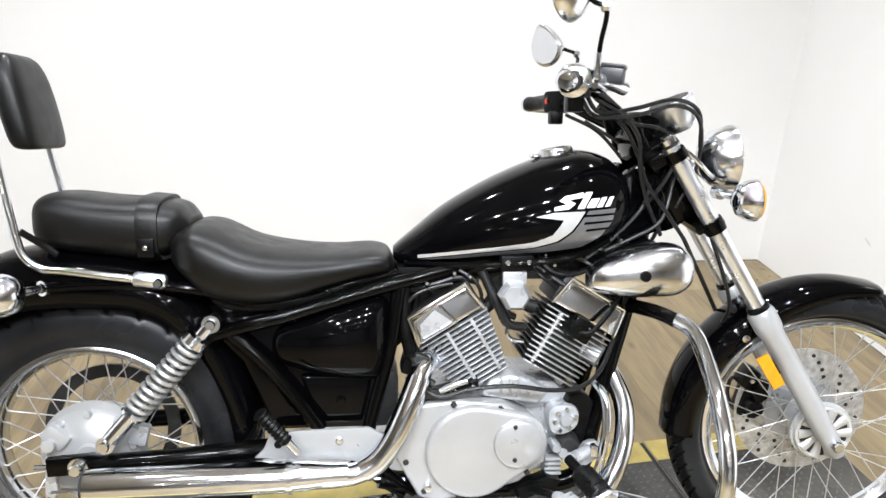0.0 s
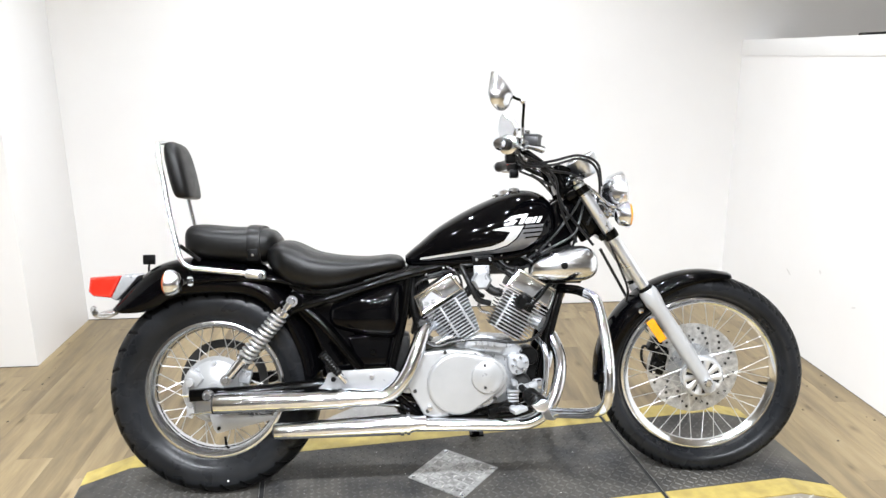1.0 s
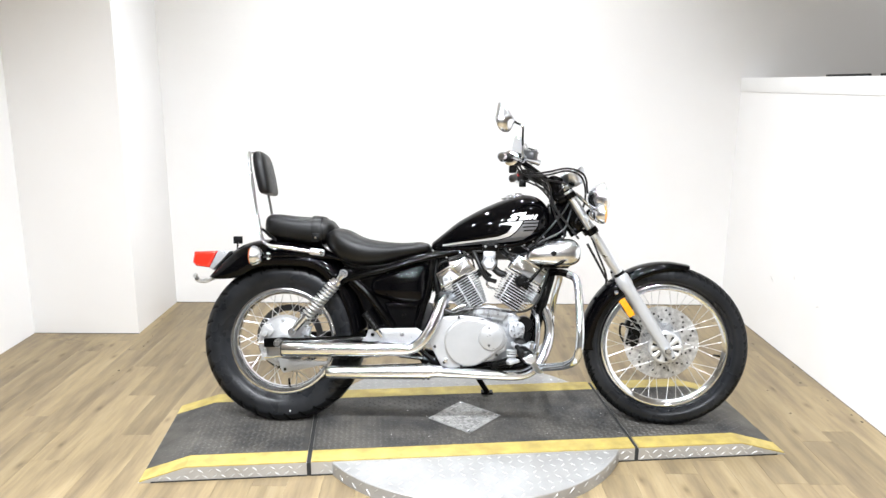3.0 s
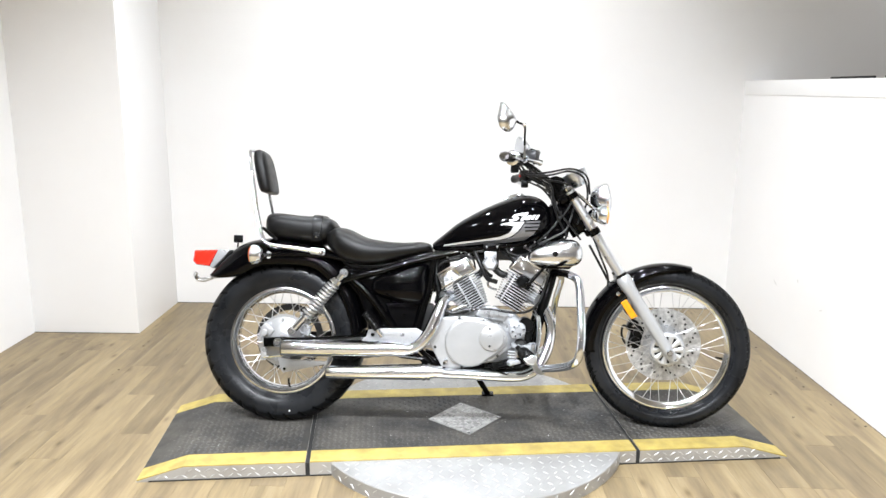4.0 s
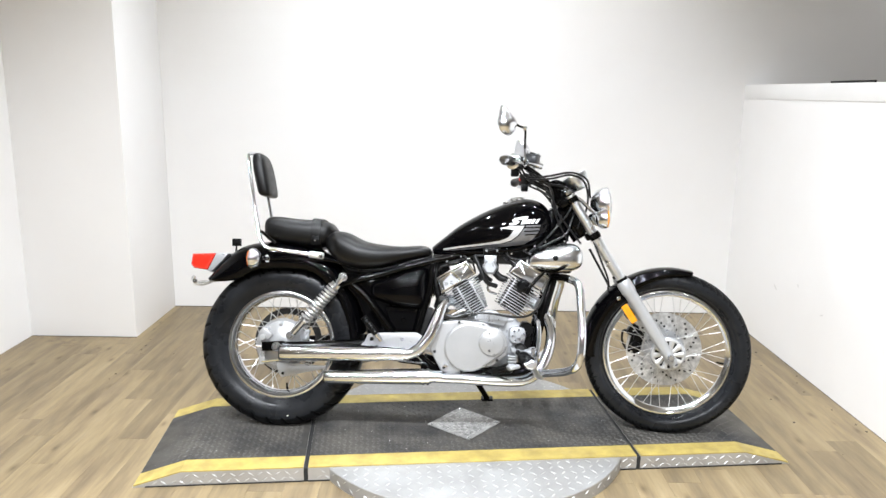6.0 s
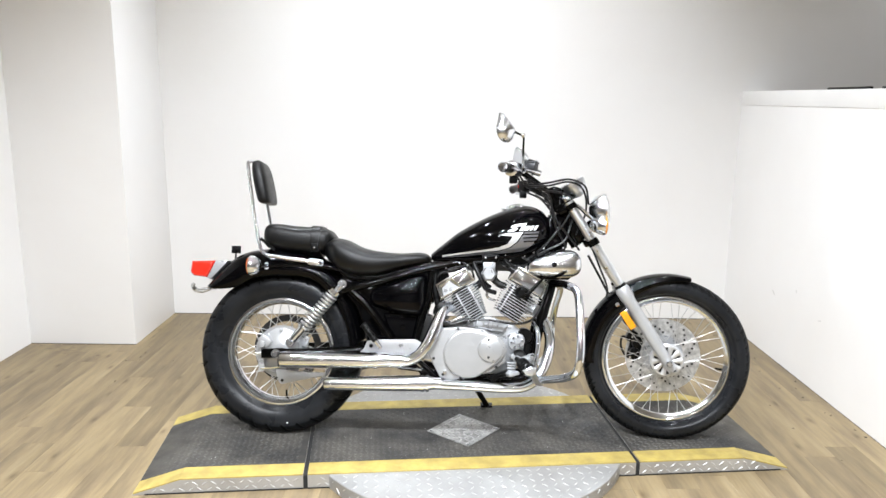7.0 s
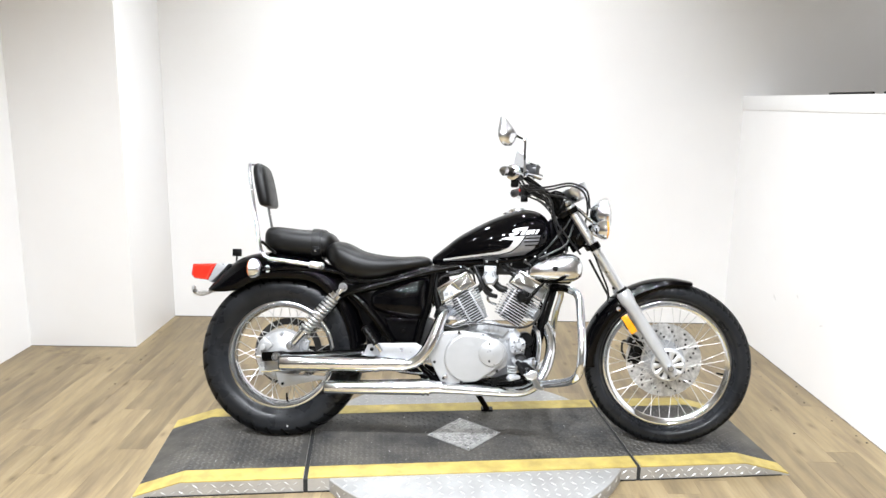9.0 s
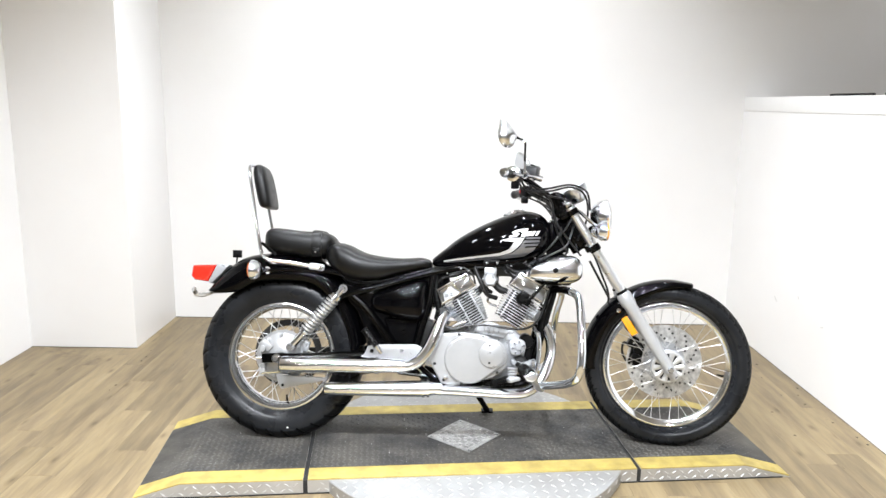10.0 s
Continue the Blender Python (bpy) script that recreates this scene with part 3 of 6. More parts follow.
def wheel(name, centre, r_out, r_rim, tyre_w, rim_w, pitch, wide, label, valve):
    """Rim with tyre, spokes and hub, standing across the machine."""
    m = Matrix.Translation(centre) @ SIDE
    w = rim_w / 2
    prof = [(r_rim, -w), (r_rim + 0.003, -w + 0.002), (r_rim + 0.001, -w + 0.006), (r_rim - 0.012, -w + 0.009), (r_rim - 0.02, -w * 0.35), (r_rim - 0.02, w * 0.35), (r_rim - 0.012, w - 0.009), (r_rim + 0.001, w - 0.006), (r_rim + 0.003, w - 0.002), (r_rim, w),
            (r_rim - 0.006, w), (r_rim - 0.014, w - 0.008), (r_rim - 0.0225, w * 0.3), (r_rim - 0.0225, -w * 0.3), (r_rim - 0.014, -w + 0.008), (r_rim - 0.006, -w)]
    rim = part(name, lathe(prof, 96, m, True), RIM, bike, label)
    n = 360
    slots = set()
    half = [(r_rim - 0.004, rim_w / 2 - 0.006), (r_rim + 0.006, rim_w / 2 - 0.001), (r_rim + 0.25 * (r_out - r_rim), tyre_w * 0.46), (r_rim + 0.48 * (r_out - r_rim), tyre_w * 0.5), (r_rim + 0.72 * (r_out - r_rim), tyre_w * 0.465), (r_out - 0.10 * (r_out - r_rim), tyre_w * 0.33), (r_out - 0.02 * (r_out - r_rim), tyre_w * 0.15), (r_out, 0.0)]
    line = [(p.x, p.y) for p in spline([(a, b, 0) for a, b in half], 3)]
    line = line + [(a, -b) for a, b in line[-2::-1]]
    bm = bmesh.new()
    rings = []
    for j in range(n):
        t = 2 * math.pi * j / n
        ring = []
        for k, (rr, y) in enumerate(line):
            q = abs(y) / (tyre_w * 0.5)
            cut = 0.0
            if 0.30 < q < 0.97 and rr > r_rim + 0.56 * (r_out - r_rim) and (j + int(q * 11) + (pitch // 2 if y > 0 else 0)) % pitch < wide:
                cut = 0.0055
                slots.add((j, k))
            if abs(rr - r_rim - 0.30 * (r_out - r_rim)) < 0.004 or abs(rr - r_rim - 0.14 * (r_out - r_rim)) < 0.003:
                cut = -0.0012
            if q < 0.03:
                cut = 0.003
            ring.append(bm.verts.new(m @ Vector(((rr - cut) * math.cos(t), (rr - cut) * math.sin(t), y))))
        rings.append(ring)
    rows = len(line) - 1
    for j in range(n):
        a, b = rings[j], rings[(j + 1) % n]
        for k in range(rows):
            bm.faces.new((a[k], a[k + 1], b[k + 1], b[k])).material_index = 2 if (j, k) in slots else 0
    tyre = part("tyre", bm, TYRE, rim, "black rubber tyre with dusty sidewalls", sharp=30)
    tyre.data.materials.append(SIDEWALL)
    tyre.data.materials.append(TREADSLOT)
    for p in tyre.data.polygons:
        if p.material_index == 0 and math.hypot(p.center.x - centre.x, p.center.z - centre.z) < r_rim + 0.70 * (r_out - r_rim):
            p.material_index = 1
    part("valve_stem", lathe([(0, 0), (0.005, 0), (0.004, 0.012), (0.0035, 0.026), (0, 0.026)], 10, frame_to(centre + valve * (r_rim - 0.024), centre)), PLASTIC, rim)
    return rim


front_wheel = wheel("front_wheel", FA, 0.316, 0.242, 0.098, 0.036, 6, 1, "chrome wire-spoked front wheel", Vector((0.985, 0, -0.17)))
rear_wheel = wheel("rear_wheel", RA, 0.319, 0.206, 0.144, 0.100, 12, 2, "chrome wire-spoked rear wheel", Vector((0.09, 0, -0.995)))


def spokes(rim, centre, r_hub, r_rim, flange, thick):
    """Forty crossed spokes, each with its nipple at the rim."""
    wire = None
    for k in range(40):
        sidey = -1 if k % 2 else 1
        lead = 1 if (k // 2) % 2 else -1
        at_rim = 2 * math.pi * (k + 0.5) / 40
        at_hub = at_rim + lead * radians(58)
        a = centre + Vector((r_hub * math.cos(at_hub), sidey * flange, r_hub * math.sin(at_hub)))
        b = centre + Vector((r_rim * math.cos(at_rim), sidey * 0.006, r_rim * math.sin(at_rim)))
        m = frame_to(a, b) @ Matrix.Diagonal((1, 1, (b - a).length, 1))
        if wire is None:
            wire = part("spoke", lathe([(thick, 0), (thick, 0.93), (thick * 1.4, 0.935), (thick * 1.4, 1.0)], 8), SPOKE, rim, m=m)
        else:
            again("spoke", wire, rim, m)


part("paint_dot", lathe([(0, 0.0012), (0.0027, 0.001), (0.0032, 0), (0, 0)], 12, Matrix.Translation((0.036, -0.0715, 0.036)) @ SIDE), DECALWHITE, rear_wheel)
spokes(front_wheel, FA, 0.043, 0.222, 0.030, 0.0012)
spokes(rear_wheel, RA, 0.062, 0.185, 0.036, 0.0014)


def bolt(x, y, z, r, parent, mat=CHROME_DULL):
    """A hexagon bolt head facing the near side."""
    return part("bolt", lathe([(0, 0.006), (r * 0.7, 0.0062), (r, 0.0045), (r, -0.004), (0, -0.004)], 6, Matrix.Translation((x, y, z)) @ SIDE), mat, parent)


def petal_hub(parent, c):
    hub = part("hub", turned([(0, -0.05), (0.03, -0.05), (0.045, -0.036), (0.045, -0.03), (0.028, -0.024), (0.028, 0.02), (0.05, 0.028), (0.064, 0.034), (0.066, 0.044), (0.058, 0.05), (0.03, 0.053), (0.02, 0.06), (0, 0.06)], c.x, c.y, c.z, 48), ALLOY, parent, "cast alloy hub with radial ribs")
    # dark annulus paints the shade in the gaps between the ribs
    part("hub_recess", turned([(0.022, 0.051), (0.022, 0.0545), (0.053, 0.0545), (0.053, 0.046)], c.x, c.y, c.z, 48, True), FINDARK, hub)
    part("hub_ring", turned([(0.052, 0.044), (0.052, 0.057), (0.055, 0.059), (0.060, 0.057), (0.062, 0.044)], c.x, c.y, c.z, 48, True), BRIGHTBAR, hub)
    for k in range(10):
        a = 2 * math.pi * k / 10
        pts = [c + Vector((r * math.cos(a + d), -0.0565, r * math.sin(a + d))) for r, d in ((0.018, -0.10), (0.030, 0.0), (0.043, 0.05), (0.055, 0.05))]
        part("rib", tube(pts, 0.006, 10, 4, radii=(0.0035, 0.0046, 0.0058, 0.0068), squash=1.7), BRIGHTBAR, hub)
    return hub


petal_hub(front_wheel, FA)
part("hub", turned([(0, -0.07), (0.05, -0.07), (0.066, -0.05), (0.066, -0.03), (0.04, -0.02), (0.04, 0.01), (0.07, 0.02), (0.096, 0.03), (0.1, 0.042), (0.094, 0.052), (0.06, 0.062), (0.03, 0.068), (0, 0.068)], RA.x, 0, RA.z, 56), SILVER, rear_wheel, "silver rear drum hub")
part("sprocket", turned([(0.110, -0.004), (0.136, -0.004), (0.136, 0.004), (0.110, 0.004)], RA.x, 0.075, RA.z, 48, True), FINDARK, rear_wheel, "dark rear sprocket")
part("chain", tube([(0.0, 0.075, 0.182), (0.12, 0.075, 0.198), (0.30, 0.075, 0.232), (0.45, 0.075, 0.262)], 0.008, 8), FINDARK, bike, "dark drive chain")
disc_prof = [(0.075, -0.002), (0.146, -0.002), (0.146, 0.002), (0.075, 0.002)]
brake = part("brake_disc", turned(disc_prof, FA.x, 0.062, FA.z, 64, True), DISCSTEEL, front_wheel, "drilled steel brake disc")
part("disc_carrier", turned([(0.03, -0.006), (0.08, -0.004), (0.08, 0.001), (0.03, 0.004)], FA.x, 0.058, FA.z, 40, True), ALLOY, brake)
hole = None
for k in range(48):
    a = 2 * math.pi * k / 48
    m = Matrix.Translation((FA.x + (0.092 + 0.013 * (k % 4)) * math.cos(a), 0.0595, FA.z + (0.092 + 0.013 * (k % 4)) * math.sin(a))) @ SIDE
    hole = part("drilled_hole", lathe([(0, 0.0008), (0.0046, 0.0008), (0.0046, -0.001), (0, -0.001)], 10), FINDARK, brake, m=m) if hole is None else again("drilled_hole", hole, brake, m)
caliper = part("brake_caliper", join(box(0.052, 0.056, 0.100, (1.392, 0.078, 0.332), 0.014, (0, 14, 0)), box(0.036, 0.05, 0.05, (1.378, 0.070, 0.380), 0.01, (0, 30, 0)), turned([(0, 0.03), (0.018, 0.028), (0.020, 0), (0, 0)], 1.388, 0.055, 0.318, 20), turned([(0, 0.03), (0.016, 0.028), (0.018, 0), (0, 0)], 1.396, 0.055, 0.352, 20)), PLASTIC, bike, "black front brake caliper")
for x, z in ((1.372, 0.296), (1.412, 0.300), (1.380, 0.378)):
    bolt(x, 0.046, z, 0.006, caliper)
part("bleed_hose", tube([(1.375, 0.07, 0.36), (1.345, 0.07, 0.375), (1.338, 0.07, 0.34), (1.352, 0.07, 0.305), (1.372, 0.07, 0.292)], 0.0045, 8), RUBBERHOSE, caliper)
part("brake_hose", tube([(1.36, 0.08, 0.42), (1.31, 0.07, 0.50), (1.255, 0.06, 0.60), (1.20, 0.05, 0.70)], 0.005, 8), RUBBERHOSE, caliper)

# fork and steering
FD = (Vector((1.122, 0, 0.889)) - Vector((1.497, 0, 0.300))).normalized()
AXIS = Vector((1.503, 0, 0.298)) + FD * 0.6 + Vector((-0.052, 0, -0.02))
STEER = Matrix.Translation(AXIS) @ Matrix.Rotation(radians(-8), 4, FD) @ Matrix.Translation(-AXIS)
for s in (-1, 1):
    y = 0.088 * s
    low = Vector((1.503, y, 0.298))
    leg = part("fork_leg", lathe([(0, -0.03), (0.016, -0.026), (0.02, -0.01), (0.021, 0.05), (0.0235, 0.12), (0.0235, 0.285), (0.0275, 0.30), (0.0275, 0.335), (0.0225, 0.345), (0, 0.345)], 28, frame_to(low, low + FD)), FORKGREY, bike, "silver painted fork lower leg")
    part("dust_seal", lathe([(0.0, 0.343), (0.0225, 0.343), (0.0225, 0.353), (0.019, 0.356), (0, 0.356)], 24, frame_to(low, low + FD)), PLASTIC, leg)
    part("fork_tube", lathe([(0, 0.34), (0.0172, 0.34), (0.0172, 0.72), (0.0172, 0.725), (0, 0.725)], 24, frame_to(low, low + FD)), SATINCHROME, bike, "chrome fork tube")
    part("axle_nut", lathe([(0, 0.016), (0.009, 0.016), (0.012, 0.012), (0.012, 0), (0, 0)], 16, Matrix.Translation((1.500, y + s * 0.02, 0.306)) @ (SIDE if s < 0 else pose(0, 0, 0, -90))), CHROME_DULL, leg)
part("front_axle", lathe([(0, -0.1), (0.008, -0.1), (0.008, 0.1), (0, 0.1)], 16, Matrix.Translation(FA) @ SIDE), CHROME_DULL, bike)


def along(d, y=0.0):
    return Vector((1.503, y, 0.298)) + FD * d


clamp_rot = (0, 90 - math.degrees(math.atan2(FD.z, FD.x)), 0)
lower = part("lower_triple_clamp", join(box(0.05, 0.19, 0.024, along(0.545) + Vector((-0.012, 0, 0)), 0.01, clamp_rot), lathe([(0, -0.013), (0.0215, -0.013), (0.023, 0.0), (0.0215, 0.013), (0, 0.013)], 24, frame_to(along(0.545, -0.088), along(0.6, -0.088))), lathe([(0, -0.013), (0.0215, -0.013), (0.023, 0), (0.0215, 0.013), (0, 0.013)], 24, frame_to(along(0.545, 0.088), along(0.6, 0.088)))), FRAMEBLACK, bike, "black lower fork clamp")
upper = part("upper_triple_clamp", join(box(0.07, 0.19, 0.028, along(0.70) + Vector((-0.02, 0, 0.0)), 0.009, clamp_rot), lathe([(0, -0.011), (0.0225, -0.011), (0.0225, 0.011), (0, 0.013)], 24, frame_to(along(0.705, -0.088), along(0.8, -0.088))), lathe([(0, -0.011), (0.0225, -0.011), (0.0225, 0.011), (0, 0.013)], 24, frame_to(along(0.705, 0.088), along(0.8, 0.088)))), FRAMEBLACK, bike, "black upper fork clamp")
for s in (-1, 1):
    part("fork_cap", lathe([(0, 0.012), (0.01, 0.012), (0.016, 0.006), (0.016, -0.004), (0, -0.004)], 20, frame_to(along(0.735, 0.088 * s), along(0.8, 0.088 * s))), CHROME, upper)
part("steering_head", lathe([(0, 0), (0.03, 0), (0.03, 0.17), (0, 0.17)], 24, frame_to(along(0.54) + Vector((-0.055, 0, -0.01)), along(0.74) + Vector((-0.055, 0, -0.01)))), FRAMEBLACK, bike)

# front fender, rear fender
def fender(stations, mat, label, n=18, expo=0.62, name="fender"):
    pts = []
    for i in range(len(stations) - 1):
        a, b, c, d = [stations[max(0, min(len(stations) - 1, i + k))] for k in (-1, 0, 1, 2)]
        for k in range(6 + (i == len(stations) - 2)):
            t = k / 6
            pts.append([0.5 * (2 * b[q] + (c[q] - a[q]) * t + (2 * a[q] - 5 * b[q] + 4 * c[q] - d[q]) * t * t + (3 * b[q] - a[q] - 3 * c[q] + d[q]) * t ** 3) for q in range(5)])
    bm = bmesh.new()
    rows = []
    for px, pz, qx, qz, w in pts:
        row = []
        for j in range(n + 1):
            a = math.pi * (j / n - 0.5)
            k = abs(math.cos(a)) ** expo
            row.append(bm.verts.new((qx + (px - qx) * k, w * math.sin(a), qz + (pz - qz) * k)))
        rows.append(row)
    for a, b in zip(rows, rows[1:]):
        for j in range(n):
            bm.faces.new((a[j], a[j + 1], b[j + 1], b[j]))
    bmesh.ops.recalc_face_normals(bm, faces=bm.faces[:])
    ob = part(name, bm, mat, bike, label)
    mod = ob.modifiers.new("thickness", "SOLIDIFY")
    mod.thickness, mod.offset = 0.004, 0.0
    return ob


def arc(cx, cz, r1, r2, a0, a1, n, w0, w1, lift=0.0):
    out = []
    for k in range(n):
        t = k / (n - 1)
        a = radians(a0 + (a1 - a0) * t)
        w = w0 + (w1 - w0) * math.sin(math.pi * min(1, t * 1.0))
        rr = r2 + (r1 - r2) * 0.75 * max(0.0, (t - 0.55) / 0.45) ** 1.4
        out.append((cx + r1 * math.cos(a), cz + r1 * math.sin(a) + lift, cx + rr * math.cos(a), cz + rr * math.sin(a) + lift, w))
    return out


front_fender = fender(arc(FA.x, FA.z, 0.330, 0.276, 184, 75, 9, 0.050, 0.064), PAINT, "gloss black front mudguard", name="front_fender")
part("fender_bolt", turned([(0, 0.008), (0.008, 0.006), (0.008, 0), (0, 0)], 1.308, -0.064, 0.519, 14), CHROME, front_fender)
rear_fender = fender([(-0.300, 0.556, -0.278, 0.556, 0.060), (-0.288, 0.572, -0.250, 0.548, 0.076), (-0.234, 0.635, -0.170, 0.556, 0.092), (-0.165, 0.684, -0.105, 0.592, 0.098), (-0.080, 0.704, -0.040, 0.602, 0.100),
                      (0.02, 0.706, 0.03, 0.603, 0.100), (0.12, 0.688, 0.110, 0.596, 0.098), (0.20, 0.640, 0.170, 0.560, 0.092), (0.262, 0.560, 0.225, 0.490, 0.086), (0.305, 0.46, 0.262, 0.400, 0.084), (0.325, 0.36, 0.275, 0.320, 0.082)], PAINT, "gloss black rear mudguard", name="rear_fender")
part("fender_strut", join(tube([(0.30, -0.103, 0.612), (0.19, -0.104, 0.640), (0.05, -0.104, 0.646), (-0.05, -0.102, 0.640)], 0.010, 10)), PAINT, bike)
part("fender_strut", tube([(0.30, 0.105, 0.625), (0.19, 0.106, 0.655), (0.05, 0.106, 0.662), (-0.05, 0.104, 0.655)], 0.011, 10), PAINT, bike)

# fuel tank
TANK = [(0.580, 0.698, 0.676, 0.030), (0.592, 0.709, 0.667, 0.048), (0.627, 0.738, 0.663, 0.070), (0.68, 0.781, 0.667, 0.092), (0.75, 0.823, 0.673, 0.112), (0.82, 0.857, 0.677, 0.128), (0.89, 0.883, 0.682, 0.138), (0.945, 0.893, 0.692, 0.138), (0.992, 0.884, 0.710, 0.126), (1.022, 0.862, 0.738, 0.104), (1.039, 0.832, 0.770, 0.068), (1.044, 0.808, 0.790, 0.032)]
tank_bm = loft(TANK, oval(2.35, 40, 0.36), 8)
from mathutils.bvhtree import BVHTree
bmesh.ops.recalc_face_normals(tank_bm, faces=tank_bm.faces[:])
tank_bm.normal_update()
tank_tree = BVHTree.FromBMesh(tank_bm)
tank = part("fuel_tank", tank_bm, PAINT, bike, "gloss black teardrop fuel tank")
part("tank_seam", tube([(0.60, -0.062, 0.674), (0.70, -0.098, 0.676), (0.82, -0.126, 0.684), (0.92, -0.130, 0.698), (0.985, -0.112, 0.726)], 0.006, 8), PAINT, tank)
cap = part("fuel_cap", lathe([(0, 0.012), (0.022, 0.012), (0.031, 0.010), (0.035, 0.005), (0.037, -0.006), (0, -0.006)], 32, pose(0.905, 0, 0.886, 0, -10, 0)), CHROME, tank, "chrome filler cap")
part("hinge", box(0.03, 0.02, 0.008, (0.868, 0, 0.879), 0.003), CHROME, cap)


def decal(name, outline, mat, lift=0.0014, step=0.006):
    """A thin graphic laid on the tank's side: the outline in x and z, cut into small faces and pushed onto the paint."""
    bm = bmesh.new()
    f = bm.faces.new([bm.verts.new((a, 0, c)) for a, c in outline])
    f.normal_update()
    bmesh.ops.triangulate(bm, faces=[f])
    xs, zs = [a for a, c in outline], [c for a, c in outline]
    x = min(xs) + step
    while x < max(xs):
        bmesh.ops.bisect_plane(bm, geom=bm.verts[:] + bm.edges[:] + bm.faces[:], plane_co=(x, 0, 0), plane_no=(1, 0, 0))
        x += step
    z = min(zs) + step
    while z < max(zs):
        bmesh.ops.bisect_plane(bm, geom=bm.verts[:] + bm.edges[:] + bm.faces[:], plane_co=(0, 0, z), plane_no=(0, 0, 1))
        z += step
    for v in bm.verts:
        hit = tank_tree.ray_cast(Vector((v.co.x, -0.5, v.co.z)), Vector((0, 1, 0)))
        if hit[0] is not None:
            n = hit[1] if hit[1].y < 0 else -hit[1]
            v.co = hit[0] + n * lift
        else:
            v.co.y = -0.06
    return part(name, bm, mat, tank)


decal("silver_stripe", [(0.625, 0.692), (0.70, 0.704), (0.78, 0.715), (0.835, 0.724), (0.870, 0.738), (0.884, 0.757), (0.890, 0.766), (0.838, 0.771), (0.875, 0.780), (0.930, 0.783), (0.918, 0.764), (0.905, 0.746), (0.880, 0.727), (0.84, 0.714), (0.78, 0.707), (0.70, 0.697), (0.625, 0.686)], DECALSILVER)
decal("grey_stripe", [(0.625, 0.684), (0.70, 0.695), (0.78, 0.705), (0.842, 0.712), (0.884, 0.725), (0.909, 0.745), (0.922, 0.764), (0.936, 0.784), (0.990, 0.788), (0.984, 0.764), (0.962, 0.735), (0.930, 0.714), (0.86, 0.704), (0.78, 0.698), (0.70, 0.689)], DECALGREY)
for k in range(3):
    decal("pinstripe", [(0.925 + 0.004 * k, 0.776 - 0.013 * k), (0.990 - 0.006 * k, 0.780 - 0.013 * k), (0.988 - 0.006 * k, 0.776 - 0.013 * k), (0.922 + 0.004 * k, 0.772 - 0.013 * k)], PAINT, 0.0024)
decal("emblem_bolt", [(0.872, 0.783), (0.898, 0.786), (0.911, 0.797), (0.899, 0.803), (0.931, 0.809), (0.926, 0.817), (0.893, 0.810), (0.882, 0.801), (0.894, 0.795), (0.872, 0.789)], DECALWHITE)
for x0, z0, wd, ht in ((0.914, 0.787, 0.013, 0.031), (0.931, 0.789, 0.017, 0.018), (0.951, 0.790, 0.011, 0.019), (0.967, 0.791, 0.010, 0.019)):
    decal("emblem_bar", [(x0, z0), (x0 + wd, z0 + 0.001), (x0 + wd + ht * 0.55, z0 + ht), (x0 + ht * 0.55, z0 + ht - 0.001)], DECALWHITE)

# seats and backrest
seat = part("rider_seat", loft([(0.168, 0.712, 0.700, 0.05), (0.176, 0.735, 0.672, 0.100), (0.205, 0.751, 0.642, 0.136), (0.245, 0.748, 0.612, 0.150), (0.31, 0.718, 0.598, 0.152), (0.385, 0.703, 0.604, 0.142), (0.465, 0.698, 0.628, 0.122), (0.535, 0.702, 0.645, 0.108), (0.568, 0.694, 0.652, 0.096), (0.580, 0.676, 0.660, 0.070)], oval(3.0, 36, 0.55), 6), LEATHER, bike, "black smooth leather-look rider seat")
part("seat_pan", loft([(0.20, 0.69, 0.66, 0.07), (0.25, 0.64, 0.598, 0.100), (0.32, 0.62, 0.588, 0.108), (0.40, 0.62, 0.594, 0.098), (0.48, 0.64, 0.616, 0.080), (0.55, 0.66, 0.640, 0.06)], oval(4, 24, 0.5), 4), PLASTIC, seat)
PIL = [(-0.074, 0.772, 0.735, 0.052), (-0.063, 0.800, 0.712, 0.086), (-0.026, 0.806, 0.700, 0.098), (0.055, 0.798, 0.690, 0.102), (0.127, 0.794, 0.682, 0.101), (0.177, 0.785, 0.696, 0.090), (0.201, 0.760, 0.720, 0.064)]
pillion = part("pillion_seat", loft(PIL, oval(3.2, 36, 0.52), 6), LEATHER, bike, "black padded pillion seat with a strap")
part("seat_strap", loft([(0.116, 0.800, 0.678, 0.1035), (0.119, 0.802, 0.676, 0.1055), (0.150, 0.799, 0.678, 0.1045), (0.153, 0.796, 0.681, 0.1015)], oval(3.2, 36, 0.52), 3), LEATHER, pillion, "black leather strap with a studded tab")
tab = part("strap_tab", box(0.03, 0.006, 0.034, (0.134, -0.106, 0.713), 0.003), PLASTIC, pillion)
part("stud", turned([(0, 0.005), (0.004, 0.004), (0.0055, 0), (0, 0)], 0.134, -0.109, 0.713, 14), CHROME, tab)


def pad_ring(s):
    z, cx, t, w = s
    pts = []
    for j in range(32):
        a = 2 * math.pi * j / 32
        pts.append((cx + t * power(math.cos(a), 0.62), w * power(math.sin(a), 0.42), z))
    return pts


backrest = part("backrest_pad", loft([(0.884, -0.074, 0.012, 0.064), (0.890, -0.076, 0.023, 0.078), (0.912, -0.081, 0.027, 0.084), (0.964, -0.092, 0.028, 0.085), (1.015, -0.103, 0.026, 0.080), (1.043, -0.109, 0.020, 0.066), (1.053, -0.111, 0.010, 0.050)], pad_ring, 5), LEATHER, bike, "black padded passenger backrest")
SB = 0.122
